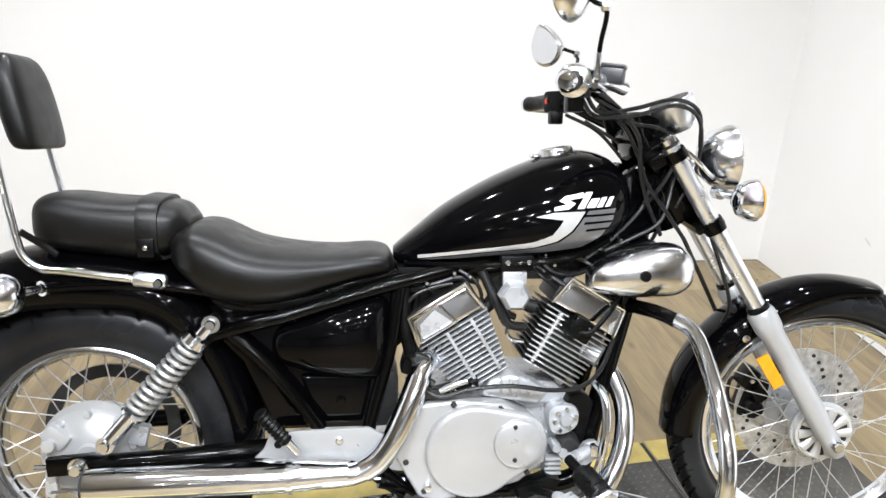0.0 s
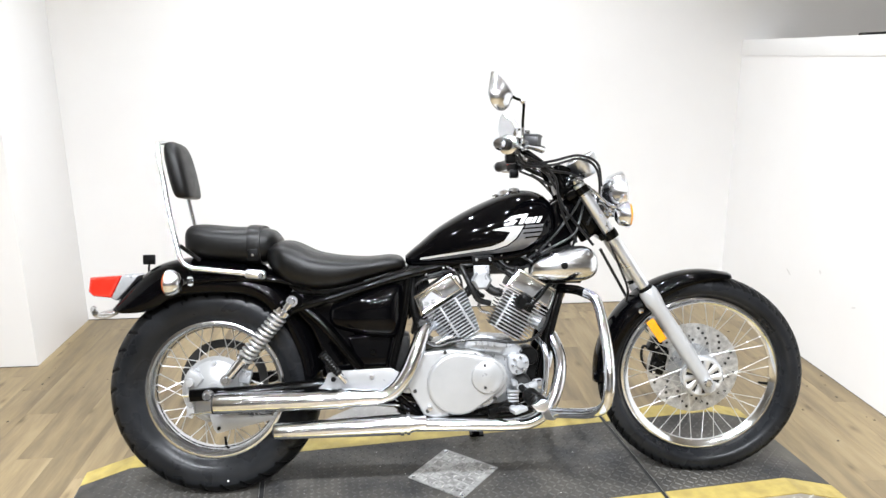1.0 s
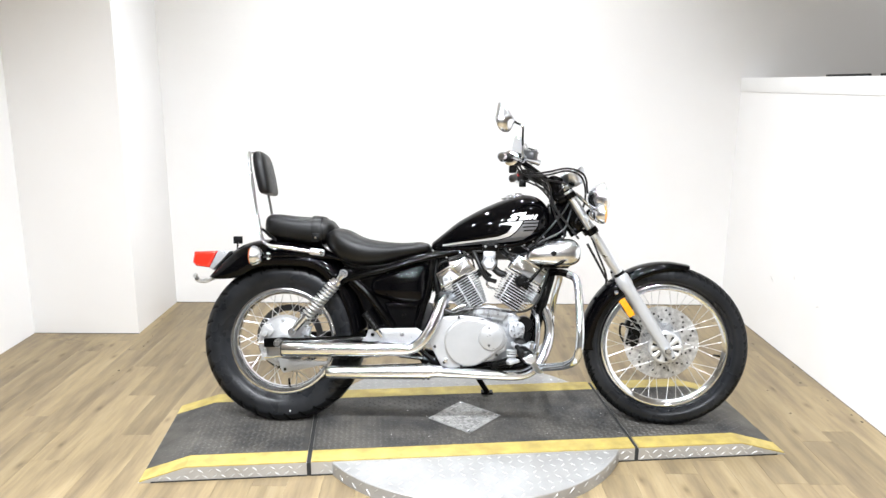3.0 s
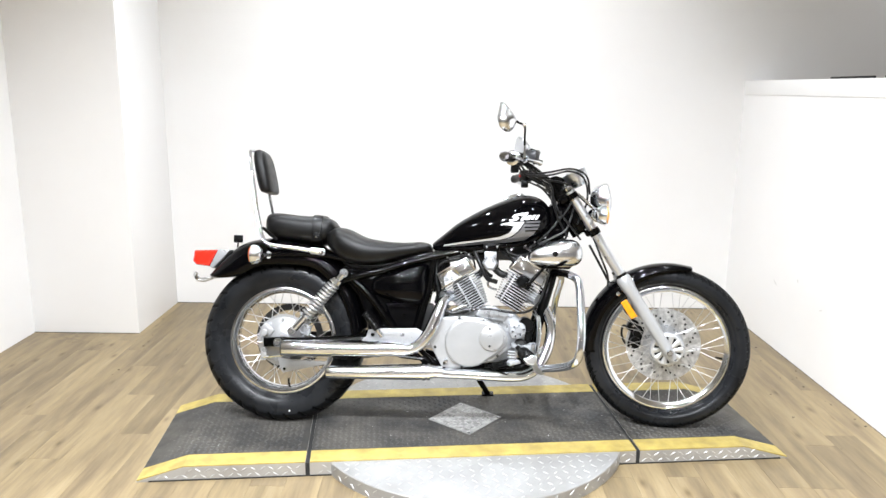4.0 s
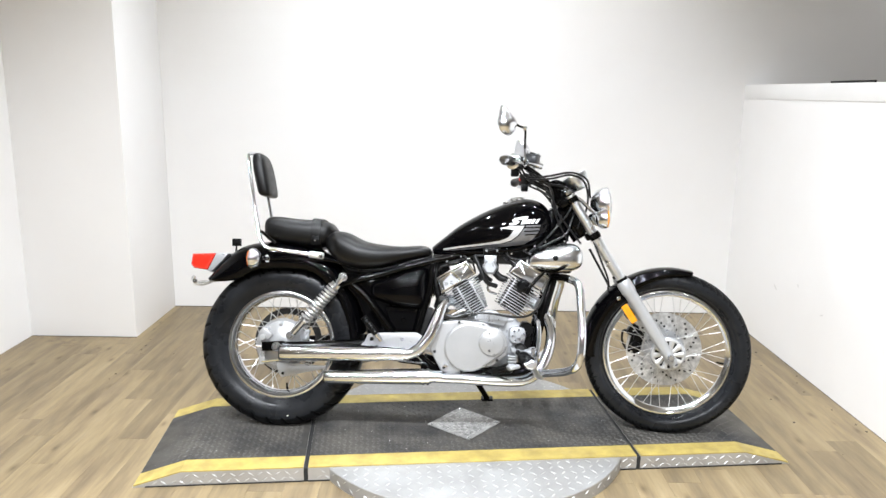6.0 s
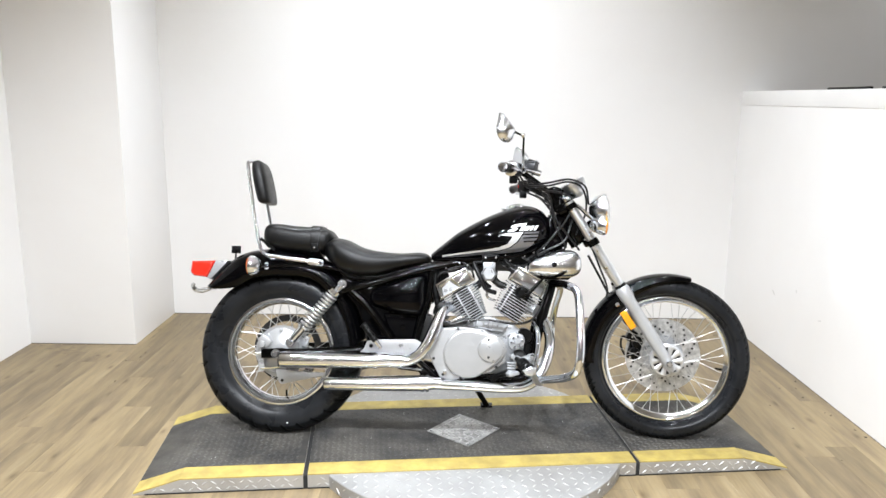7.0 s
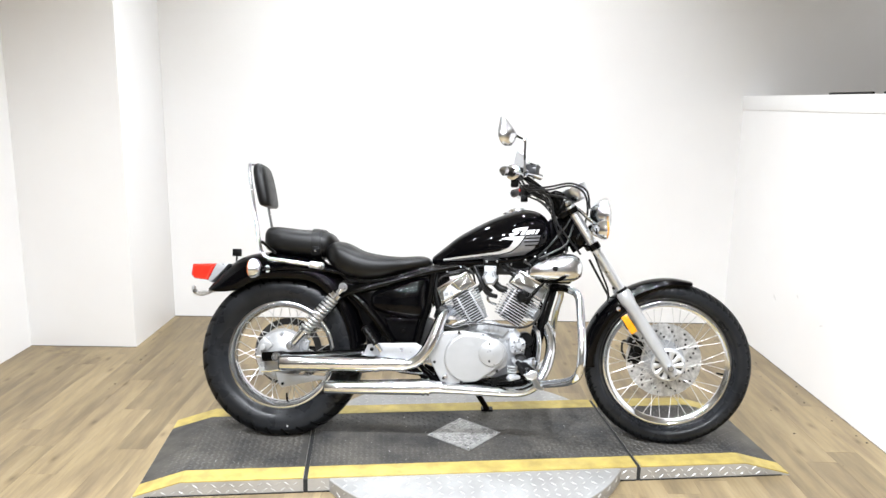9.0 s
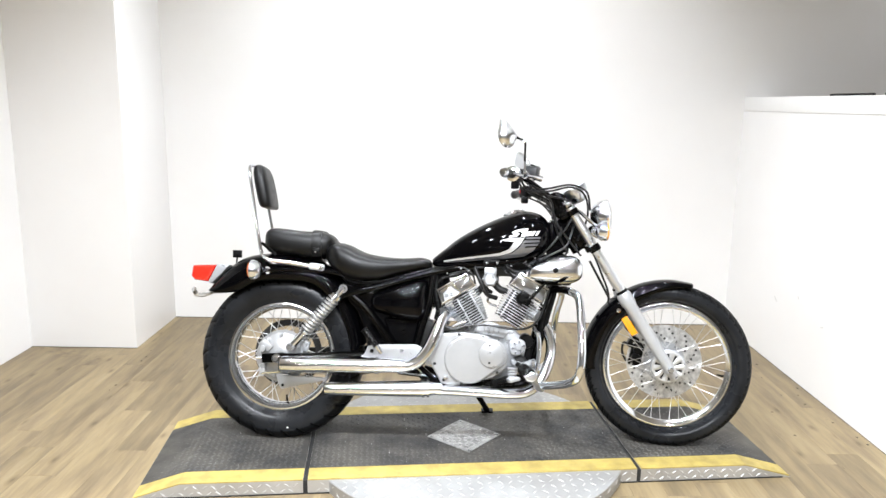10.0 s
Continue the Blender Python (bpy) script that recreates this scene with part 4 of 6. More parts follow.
sissy = part("sissy_bar", tube([(0.150, -SB, 0.656), (0.08, -SB, 0.664), (0.0, -SB, 0.675), (-0.040, -SB, 0.680), (-0.066, -SB, 0.700), (-0.078, -SB, 0.738), (-0.098, -SB + 0.007, 0.836), (-0.116, -SB + 0.014, 0.932), (-0.131, -SB + 0.022, 1.026), (-0.135, -0.055, 1.048), (-0.136, 0, 1.052), (-0.135, 0.055, 1.048), (-0.131, SB - 0.022, 1.026), (-0.116, SB - 0.014, 0.932), (-0.098, SB - 0.007, 0.836), (-0.078, SB, 0.738), (-0.066, SB, 0.700), (-0.040, SB, 0.680), (0.0, SB, 0.675), (0.08, SB, 0.664), (0.150, SB, 0.656)], 0.0075, 12, 6), CHROME, bike, "chrome passenger backrest hoop")
for s in (-1, 1):
    part("hoop_mount", lathe([(0, 0), (0.011, 0), (0.0135, 0.004), (0.0135, 0.05), (0.010, 0.056), (0, 0.056)], 18, frame_to((0.116, s * SB, 0.660), (0.18, s * SB, 0.653))), SATINCHROME, sissy)
    part("mount_bolt", lathe([(0, 0.02), (0.007, 0.02), (0.009, 0.014), (0.009, 0), (0, 0)], 14, Matrix.Translation((0.160, s * SB, 0.654)) @ (SIDE if s < 0 else pose(0, 0, 0, -90))), CHROME, sissy)
    part("hoop_brace", tube([(-0.070, s * SB, 0.745), (-0.040, s * 0.10, 0.716), (-0.020, s * 0.098, 0.700)], 0.006, 8), PLASTIC, sissy)

# tail
tail = part("tail_light", prism([(-0.360, 0.654), (-0.366, 0.612), (-0.352, 0.597), (-0.300, 0.591), (-0.266, 0.658)], -0.048, 0.048, 0.013, 4), REDLENS, bike, "red tail light lens")
part("tail_light_housing", prism([(-0.2985, 0.590), (-0.2645, 0.659), (-0.215, 0.657), (-0.255, 0.612), (-0.283, 0.583)], -0.049, 0.049, 0.006, 3), ALLOY, tail, "silver tail light housing")
plate = part("plate_bracket", join(tube([(-0.285, -0.04, 0.548), (-0.315, -0.04, 0.536), (-0.345, -0.04, 0.540), (-0.356, -0.04, 0.556), (-0.350, -0.04, 0.566)], 0.007, 10), box(0.05, 0.1, 0.006, (-0.315, 0, 0.545), 0.002)), DISCSTEEL, bike, "grey steel plate bracket with bolts")
part("bracket_bolt", turned([(0, 0.008), (0.009, 0.006), (0.009, 0), (0, 0)], -0.345, -0.045, 0.548, 12), CHROME, plate)
# black square of unknown purpose on a thin stem
square_mount = part("stalk_reflector", box(0.036, 0.012, 0.03, (-0.199, 0, 0.702), 0.003), PLASTIC, bike, "small black square mount on a stalk")
part("stalk", tube([(-0.200, 0.002, 0.695), (-0.202, 0.002, 0.66), (-0.198, 0.0, 0.64)], 0.0035, 8), PLASTIC, square_mount)


def signal(x, y, z, facing, foot, lens_mat, label, yaw=0.0):
    """A bullet-shaped turn signal; facing is 1 forwards, -1 backwards."""
    m = Matrix.Translation((x, y, z)) @ Matrix.Rotation(radians(yaw), 4, "Z") @ pose(0, 0, 0, 0, 90 * facing, 0)
    body = part("turn_signal", lathe([(0, -0.031), (0.014, -0.029), (0.027, -0.021), (0.035, -0.006), (0.0375, 0.004), (0.0375, 0.010), (0.034, 0.012), (0, 0.012)], 32, m), CHROME, bike, label)
    part("lens", lathe([(0.034, 0.011), (0.032, 0.016), (0.022, 0.020), (0.01, 0.0225), (0, 0.023)], 32, m), lens_mat, body, "coloured lens")
    part("stem", tube([(x, y, z), ((x + foot[0]) / 2, (y + foot[1]) / 2, (z + foot[2]) / 2), foot], 0.008, 10), CHROME, body)
    part("collar", lathe([(0, -0.008), (0.014, -0.008), (0.014, 0.008), (0, 0.008)], 18, frame_to(foot, (x, y, z))), CHROME, body)
    return body


for s in (-1, 1):
    signal(-0.084, s * 0.162, 0.640, -1, (-0.045, s * 0.098, 0.640), AMBERDARK, "chrome rear turn signal with an amber lens", -7)
    signal(1.235, s * 0.186, 0.824, 1, (1.210, s * 0.100, 0.826), ORANGE, "chrome front turn signal with an amber lens", 3)

# headlight and clocks
headlight = part("headlight", lathe([(0, -0.052), (0.018, -0.050), (0.038, -0.042), (0.055, -0.024), (0.062, -0.002), (0.065, 0.012), (0.065, 0.018), (0.060, 0.021), (0, 0.021)], 40, Matrix.Translation((1.246, 0, 0.880)) @ pose(0, 0, 0, 0, 86, 0)), CHROME_DULL, bike, "round chrome headlight shell")
part("headlight_lens", lathe([(0.060, 0.019), (0.049, 0.026), (0.03, 0.031), (0, 0.033)], 40, Matrix.Translation((1.246, 0, 0.880)) @ pose(0, 0, 0, 0, 86, 0)), CLEARLENS, headlight, "clear fluted glass lens")
for s in (-1, 1):
    part("headlight_bracket", tube([(1.130, s * 0.075, 0.912), (1.165, s * 0.078, 0.886), (1.205, s * 0.072, 0.850), (1.230, s * 0.068, 0.840)], 0.005, 8), CHROME, headlight)
speedo = part("speedometer", lathe([(0, -0.045), (0.025, -0.042), (0.042, -0.025), (0.047, 0.0), (0.048, 0.018), (0.044, 0.022), (0, 0.02)], 36, Matrix.Translation((1.138, 0, 0.972)) @ pose(0, 0, 0, 0, -26, 0)), SATINCHROME, bike, "chrome-cased round speedometer")
part("dial", lathe([(0, 0.0225), (0.04, 0.0225), (0.04, 0.020), (0, 0.020)], 32, Matrix.Translation((1.138, 0, 0.972)) @ pose(0, 0, 0, 0, -26, 0)), PLASTIC, speedo)

# handlebar with grips, mirrors and master cylinder
BAR = {-1: [(0.842, -0.300, 1.006), (0.872, -0.225, 1.012), (0.905, -0.175, 1.010), (0.955, -0.130, 0.988), (1.015, -0.088, 0.952), (1.045, -0.055, 0.938)],
       1: [(0.923, 0.318, 0.993), (0.948, 0.245, 0.997), (0.970, 0.190, 0.992), (0.995, 0.138, 0.972), (1.030, 0.090, 0.948), (1.048, 0.055, 0.938)]}
bar = part("handlebar", tube(BAR[-1] + BAR[1][::-1], 0.011, 12, 6), FRAMEBLACK, bike, "pulled-back black handlebar")
for s in (-1, 1):
    part("riser", lathe([(0, 0), (0.016, 0), (0.014, 0.03), (0.018, 0.045), (0.018, 0.07), (0, 0.07)], 20, frame_to((1.062, s * 0.06, 0.895), (1.036, s * 0.06, 0.955))), FRAMEBLACK, bar)
    a, b = Vector(BAR[s][0]), Vector(BAR[s][1])
    a, b = a + (a - b).normalized() * 0.01, b + (b - a).normalized() * 0.02
    grip = part("grip", lathe([(0, 0), (0.017, 0), (0.0185, 0.004), (0.0165, 0.02), (0.0165, 0.1), (0.020, 0.106), (0.020, 0.114), (0, 0.114)], 24, frame_to(a, b)), PLASTIC, bar, "black rubber grip")
    part("bar_end", lathe([(0, -0.02), (0.012, -0.018), (0.0175, -0.008), (0.0175, 0.002), (0, 0.002)], 24, frame_to(a, b)), CHROME, grip, "chrome bar end")
    c = Vector(BAR[s][1]) + (Vector(BAR[s][2]) - Vector(BAR[s][1])) * 0.55
    switch = part("switch_housing", join(box(0.036, 0.055, 0.05, c, 0.008, (0, 0, s * 28)), box(0.03, 0.03, 0.03, c + Vector((-0.005, -s * 0.01, -0.035)), 0.006)), PLASTIC, bar, "black switch housing")
    part("switch_button", box(0.008, 0.012, 0.012, c + Vector((-0.022, s * 0.008, 0.002)), 0.002), REDLENS if s > 0 else PLASTIC, switch)
    part("lever", tube([c + Vector((0.02, s * 0.0, -0.01)), c + Vector((0.03, s * 0.04, -0.014)), c + Vector((0.012, s * 0.10, -0.018)), c + Vector((-0.02, s * 0.155, -0.014))], 0.005, 8), CHROME, bar)
    head_c = Vector((0.852, -0.270, 1.146)) if s < 0 else Vector((0.954, 0.285, 1.124))
    top = head_c + Vector((0.062, -s * 0.02, -0.018))
    stem = part("mirror", tube([c + Vector((0.030, 0, 0.012)), c + Vector((0.029, s * 0.010, 0.040)), (c + top) / 2 + Vector((0.015, s * 0.002, 0.010)), top + Vector((0.002, 0, -0.018)), top, top + Vector((-0.02, 0, 0.008)), head_c + Vector((0.02, 0, 0))], 0.0042, 10), FRAMEBLACK, bar, "chrome teardrop mirror on a stem")
    part("stem_base", lathe([(0, -0.004), (0.011, -0.004), (0.011, 0.006), (0.0065, 0.012), (0.0065, 0.040), (0.005, 0.044), (0, 0.044)], 14, frame_to(c + Vector((0.030, 0, 0.012)), c + Vector((0.029, s * 0.010, 0.040)))), CHROME, stem)
    part("stem_ball", lathe([(0, -0.010), (0.007, -0.007), (0.010, 0), (0.007, 0.007), (0, 0.010)], 14, Matrix.Translation(top)), CHROME, stem)
    head_m = Matrix.Translation(head_c) @ (pose(0, 0, 0, 0, -8, -48) if s < 0 else pose(0, 0, 0, 8, -6, 40))

    def head_ring(st, hm=head_m, lean=s):
        x, t, w, hgt = st
        out = []
        for q in (2 * math.pi * j / 36 for j in range(36)):
            yy, zz = w * math.cos(q), hgt * math.sin(q)
            up = max(0.0, math.sin(q))
            yy = yy * (1 - (0.62 if lean < 0 else 0.25) * up ** 1.3) + 0.42 * lean * w * up ** 2
            zz *= 1.0 + (0.38 if lean < 0 else 0.12) * up
            out.append(hm @ Vector((x, yy, zz)))
        return out
    part("mirror_shell", loft([(-0.014, 0, 0.040, 0.042), (-0.010, 0, 0.044, 0.046), (0.004, 0, 0.040, 0.041), (0.018, 0, 0.026, 0.025), (0.026, 0, 0.007, 0.006)], head_ring, 4), CHROME_DULL, stem)
    part("mirror_glass", loft([(-0.0165, 0, 0.037, 0.038), (-0.0135, 0, 0.039, 0.040)], head_ring, 1), CHROME, stem)
a, b = Vector(BAR[-1][1]), Vector(BAR[-1][0])
part("throttle_housing", lathe([(0, -0.022), (0.022, -0.022), (0.029, -0.014), (0.030, 0.0), (0.028, 0.010), (0.021, 0.014), (0, 0.014)], 28, frame_to(a + (a - b).normalized() * 0.012, b)), CHROME, bar, "round chrome throttle housing")
reservoir = part("brake_reservoir", box(0.042, 0.045, 0.028, (0.950, -0.190, 1.024), 0.005, (0, 6, -24)), GREYPLASTIC, bar, "dark grey brake fluid reservoir")
part("reservoir_lid", box(0.046, 0.049, 0.007, (0.951, -0.190, 1.040), 0.002, (0, 6, -24)), GREYPLASTIC, reservoir)
part("master_cylinder", tube([(0.925, -0.205, 1.014), (0.95, -0.18, 1.012), (0.985, -0.155, 1.004)], 0.012, 12), CHROME_DULL, bar)
CABLES = [[(0.905, -0.185, 0.995), (0.94, -0.165, 0.962), (1.02, -0.13, 0.972), (1.105, -0.10, 0.990), (1.172, -0.06, 0.968), (1.192, -0.03, 0.90)],
          [(0.895, -0.19, 0.99), (0.93, -0.175, 0.955), (1.02, -0.14, 0.960), (1.10, -0.12, 0.978), (1.160, -0.09, 0.952), (1.176, -0.06, 0.87), (1.14, -0.05, 0.78)],
          [(0.93, -0.17, 0.985), (0.985, -0.145, 0.960), (1.03, -0.12, 0.92), (1.040, -0.11, 0.86), (1.06, -0.10, 0.80), (1.10, -0.08, 0.73)],
          [(0.97, 0.17, 0.965), (1.02, 0.10, 0.93), (1.06, 0.04, 0.87), (1.09, -0.04, 0.80), (1.10, -0.06, 0.74), (1.07, -0.05, 0.68)],
          [(0.94, -0.16, 0.975), (1.0, -0.13, 0.935), (1.04, -0.10, 0.88), (1.06, -0.10, 0.83), (1.10, -0.095, 0.78), (1.15, -0.08, 0.72)],
          [(1.14, -0.05, 0.86), (1.180, -0.085, 0.78), (1.200, -0.095, 0.72), (1.228, -0.095, 0.65), (1.258, -0.07, 0.585), (1.266, -0.03, 0.54)],
          [(0.94, -0.15, 0.97), (1.01, -0.12, 0.945), (1.08, -0.10, 0.935), (1.12, -0.09, 0.905), (1.10, -0.09, 0.84), (1.04, -0.08, 0.76)],
          [(1.00, 0.12, 0.95), (1.05, 0.02, 0.90), (1.075, -0.06, 0.84), (1.06, -0.085, 0.79), (1.01, -0.08, 0.73), (0.95, -0.075, 0.68)],
          [(1.13, -0.06, 0.86), (1.11, -0.085, 0.80), (1.09, -0.09, 0.755), (1.04, -0.085, 0.725), (0.99, -0.08, 0.70)]]
for pts in CABLES:
    part("control_cable", tube(pts, 0.0040, 8, 7), RUBBERHOSE, bike)

# frame
part("frame_rail", tube([(0.24, -0.10, 0.545), (0.30, -0.112, 0.566), (0.385, -0.114, 0.588), (0.55, -0.108, 0.636), (0.68, -0.085, 0.664), (0.86, -0.05, 0.70), (1.02, -0.03, 0.75)], 0.0135, 14), FRAMEBLACK, bike, "black tubular frame rail")
part("frame_rail", tube([(0.24, 0.10, 0.545), (0.30, 0.112, 0.566), (0.385, 0.114, 0.588), (0.55, 0.108, 0.636), (0.68, 0.085, 0.664), (0.86, 0.05, 0.70), (1.02, 0.03, 0.75)], 0.0135, 14), FRAMEBLACK, bike)
for s in (-1, 1):
    part("frame_upright", tube([(0.590, s * 0.098, 0.650), (0.572, s * 0.105, 0.53), (0.545, s * 0.108, 0.42), (0.525, s * 0.108, 0.34)], 0.0135, 14), FRAMEBLACK, bike)
    part("frame_brace", tube([(0.275, s * 0.105, 0.555), (0.335, s * 0.11, 0.50), (0.40, s * 0.112, 0.42), (0.44, s * 0.112, 0.365)], 0.014, 12), FRAMEBLACK, bike)
    part("downtube", tube([(1.075, s * 0.035, 0.73), (1.052, s * 0.045, 0.60), (1.015, s * 0.058, 0.47), (0.985, s * 0.065, 0.35), (0.965, s * 0.07, 0.26), (0.92, s * 0.075, 0.222), (0.70, s * 0.08, 0.215), (0.55, s * 0.09, 0.25)], 0.0195, 14), FRAMEBLACK, bike, "black tubular downtube")
    part("lower_cover", prism([(0.225, 0.575), (0.30, 0.582), (0.40, 0.600), (0.425, 0.50), (0.44, 0.40), (0.43, 0.36), (0.345, 0.36), (0.325, 0.42), (0.295, 0.49), (0.25, 0.54)], s * 0.05, s * 0.090, 0.010, 3), PAINT, bike)
for s in (-1, 1):
    cover = part("side_cover", loft([(0.352, 0.540, 0.512, 0.008), (0.366, 0.560, 0.494, 0.022), (0.42, 0.580, 0.476, 0.042), (0.48, 0.602, 0.464, 0.050), (0.53, 0.616, 0.458, 0.046), (0.555, 0.618, 0.462, 0.032), (0.568, 0.610, 0.474, 0.010)], oval(2.6, 32, 0.55), 6), PAINT, bike, "gloss black side cover", m=Matrix.Translation((0, s * 0.095, 0)))
    part("cover_knob", turned([(0, 0.006), (0.008, 0.005), (0.010, 0), (0, 0)], 0.478, s * 0.098, 0.415, 14), FRAMEBLACK, bike)
    part("battery_box", prism([(0.40, 0.468), (0.54, 0.468), (0.520, 0.37), (0.43, 0.37)], s * 0.05, s * 0.098, 0.010, 3), PAINT, bike)
    part("neck_cover", prism([(1.024, 0.842), (1.052, 0.866), (1.098, 0.848), (1.116, 0.800), (1.106, 0.738), (1.05, 0.712), (0.988, 0.713), (1.016, 0.77)], s * 0.02, s * 0.072, 0.020, 4), PAINT, bike, "gloss black steering head cover")
    part("lock_knob", turned([(0, 0.012), (0.008, 0.01), (0.008, 0), (0, 0)], 1.052, s * 0.074, 0.858, 12), CHROME, bike)
# added dark filler that closes the bright gap between rail and side cover
part("airbox_panel", prism([(0.40, 0.590), (0.50, 0.618), (0.588, 0.646), (0.578, 0.560), (0.48, 0.545)], -0.088, 0.088, 0.004), PLASTIC, bike)
part("centre_mass", join(box(0.20, 0.12, 0.17, (0.47, 0, 0.52), 0.02), box(0.26, 0.12, 0.12, (0.46, 0, 0.40), 0.02), box(0.3, 0.1, 0.06, (0.80, 0, 0.665), 0.02)), FINDARK, bike)
part("wiring_tray", prism([(0.585, 0.668), (0.70, 0.674), (0.80, 0.682), (0.80, 0.657), (0.745, 0.650), (0.68, 0.630), (0.60, 0.616)], -0.07, 0.07, 0.008, 2), PLASTIC, bike)
for pts in ([(0.60, -0.085, 0.640), (0.66, -0.088, 0.652), (0.72, -0.082, 0.664), (0.78, -0.08, 0.668)], [(0.61, -0.08, 0.625), (0.66, -0.09, 0.640), (0.70, -0.088, 0.650), (0.74, -0.085, 0.64)], [(0.86, -0.07, 0.69), (0.88, -0.085, 0.664), (0.92, -0.09, 0.655), (0.97, -0.08, 0.668)], [(0.855, -0.06, 0.67), (0.90, -0.09, 0.640), (0.95, -0.095, 0.612), (1.0, -0.08, 0.585)]):
    part("wiring", tube(pts, 0.0055, 8), RUBBERHOSE, bike)
for x, z in ((0.606, 0.652), (0.640, 0.643), (0.692, 0.662), (0.722, 0.655), (0.866, 0.694), (0.884, 0.676), (0.938, 0.694), (0.972, 0.708), (1.012, 0.724)):
    part("clamp_screw", turned([(0, 0.007), (0.003, 0.0066), (0.0045, 0.003), (0.0045, -0.004), (0, -0.004)], x, -0.100, z, 10), CHROME_DULL, bike)
for pts in ([(0.60, -0.095, 0.600), (0.622, -0.098, 0.622), (0.655, -0.096, 0.634), (0.69, -0.094, 0.640)], [(0.845, -0.085, 0.672), (0.865, -0.098, 0.650), (0.888, -0.092, 0.634), (0.905, -0.08, 0.618)], [(0.93, -0.09, 0.690), (0.96, -0.10, 0.672), (0.985, -0.098, 0.640), (1.0, -0.09, 0.60)], [(0.70, -0.09, 0.667), (0.728, -0.10, 0.650), (0.742, -0.10, 0.628), (0.748, -0.09, 0.60)]):
    part("wiring", tube(pts, 0.0038, 8), RUBBERHOSE, bike)
part("wiring_tray", prism([(0.80, 0.684), (0.90, 0.694), (1.0, 0.716), (1.06, 0.735), (1.055, 0.665), (0.95, 0.655), (0.86, 0.664)], -0.06, 0.06, 0.008, 2), PLASTIC, bike)
for pts in ([(0.525, -0.09, 0.300), (0.57, -0.10, 0.262), (0.62, -0.10, 0.222)], [(0.50, -0.08, 0.290), (0.56, -0.09, 0.240), (0.60, -0.09, 0.215)], [(0.46, -0.07, 0.26), (0.55, -0.07, 0.25), (0.64, -0.07, 0.235)]):
    part("linkage_rod", tube(pts, 0.010, 10), FRAMEBLACK, bike)
part("rectifier", join(box(0.05, 0.06, 0.06, (0.622, -0.07, 0.488), 0.008, (0, 15, 0)), tube([(0.598, -0.085, 0.635), (0.600, -0.095, 0.56), (0.612, -0.10, 0.50)], 0.013, 12), tube([(0.625, -0.07, 0.62), (0.618, -0.085, 0.56), (0.632, -0.09, 0.51)], 0.006, 8)), PLASTIC, bike, "black finned rectifier with hoses")
part("coil_box", prism([(0.600, 0.515), (0.648, 0.535), (0.660, 0.590), (0.640, 0.645), (0.592, 0.640), (0.585, 0.50)], -0.045, 0.045, 0.006), PLASTIC, bike, "black ignition coil box")
part("fork_shroud", box(0.075, 0.12, 0.135, along(0.622) + Vector((-0.026, 0.01, 0)), 0.015, clamp_rot), FRAMEBLACK, bike)
part("clamp_wiring", join(box(0.075, 0.11, 0.05, (1.083, -0.01, 0.900), 0.014, (0, -25, 0)), box(0.05, 0.10, 0.06, (1.062, -0.02, 0.935), 0.014, (0, 20, 0))), FRAMEBLACK, bike)
part("seat_rail_panel", prism([(0.235, 0.600), (0.40, 0.612), (0.58, 0.668), (0.60, 0.652), (0.40, 0.588), (0.26, 0.556)], -0.085, 0.085, 0.004), FRAMEBLACK, bike)
swing = part("swingarm", join(tube([(0.41, -0.10, 0.330), (0.30, -0.104, 0.322), (0.15, -0.108, 0.312), (0.02, -0.110, 0.306)], 0.019, 14), tube([(0.41, 0.10, 0.330), (0.30, 0.104, 0.322), (0.15, 0.108, 0.312), (0.02, 0.110, 0.306)], 0.019, 14)), FRAMEBLACK, bike, "black tubular swingarm")
for s in (-1, 1):
    part("axle_plate", prism([(-0.058, 0.288), (-0.060, 0.322), (0.02, 0.328), (0.06, 0.322), (0.06, 0.292)], s * 0.100, s * 0.118, 0.003), FRAMEBLACK, swing)
part("rear_axle", lathe([(0, 0.016), (0.009, 0.016), (0.0125, 0.012), (0.0125, 0), (0.018, 0), (0.018, -0.004), (0.008, -0.004), (0.008, -0.23), (0, -0.23)], 24, Matrix.Translation((-0.002, -0.122, 0.306)) @ SIDE), CHROME, bike)
part("chain_adjuster", tube([(-0.06, -0.112, 0.306), (-0.082, -0.112, 0.306)], 0.005, 8, smooth=False), CHROME_DULL, swing)
brake_plate = part("brake_plate", turned([(0, 0.030), (0.022, 0.030), (0.026, 0.024), (0.058, 0.020), (0.066, 0.012), (0.088, 0.008), (0.094, 0.000), (0.098, -0.010), (0, -0.010)], 0.006, -0.060, 0.312, 56), SILVER, bike, "silver rear brake drum plate")
for k in range(9):
    a = 2 * math.pi * k / 9 + 0.2
    part("drum_boss", turned([(0, 0.012), (0.006, 0.011), (0.0075, 0.006), (0.0075, -0.004), (0, -0.004)], 0.006 + 0.080 * math.cos(a), -0.070, 0.312 + 0.080 * math.sin(a), 12), ALLOY, brake_plate)
part("drum_block", box(0.034, 0.022, 0.04, (0.098, -0.078, 0.352), 0.005, (0, 15, 0)), ALLOY, brake_plate)
part("cam_housing", join(box(0.05, 0.03, 0.036, (-0.052, -0.078, 0.352), 0.01, (0, 40, 0)), turned([(0, 0.014), (0.012, 0.012), (0.014, 0), (0, 0)], -0.062, -0.088, 0.34, 16)), SILVER, brake_plate)
part("brake_arm", prism([(-0.075, 0.262), (-0.075, 0.238), (-0.06, 0.232), (-0.052, 0.246), (-0.056, 0.31), (-0.07, 0.318)], -0.080, -0.092, 0.003), SILVER, brake_plate)
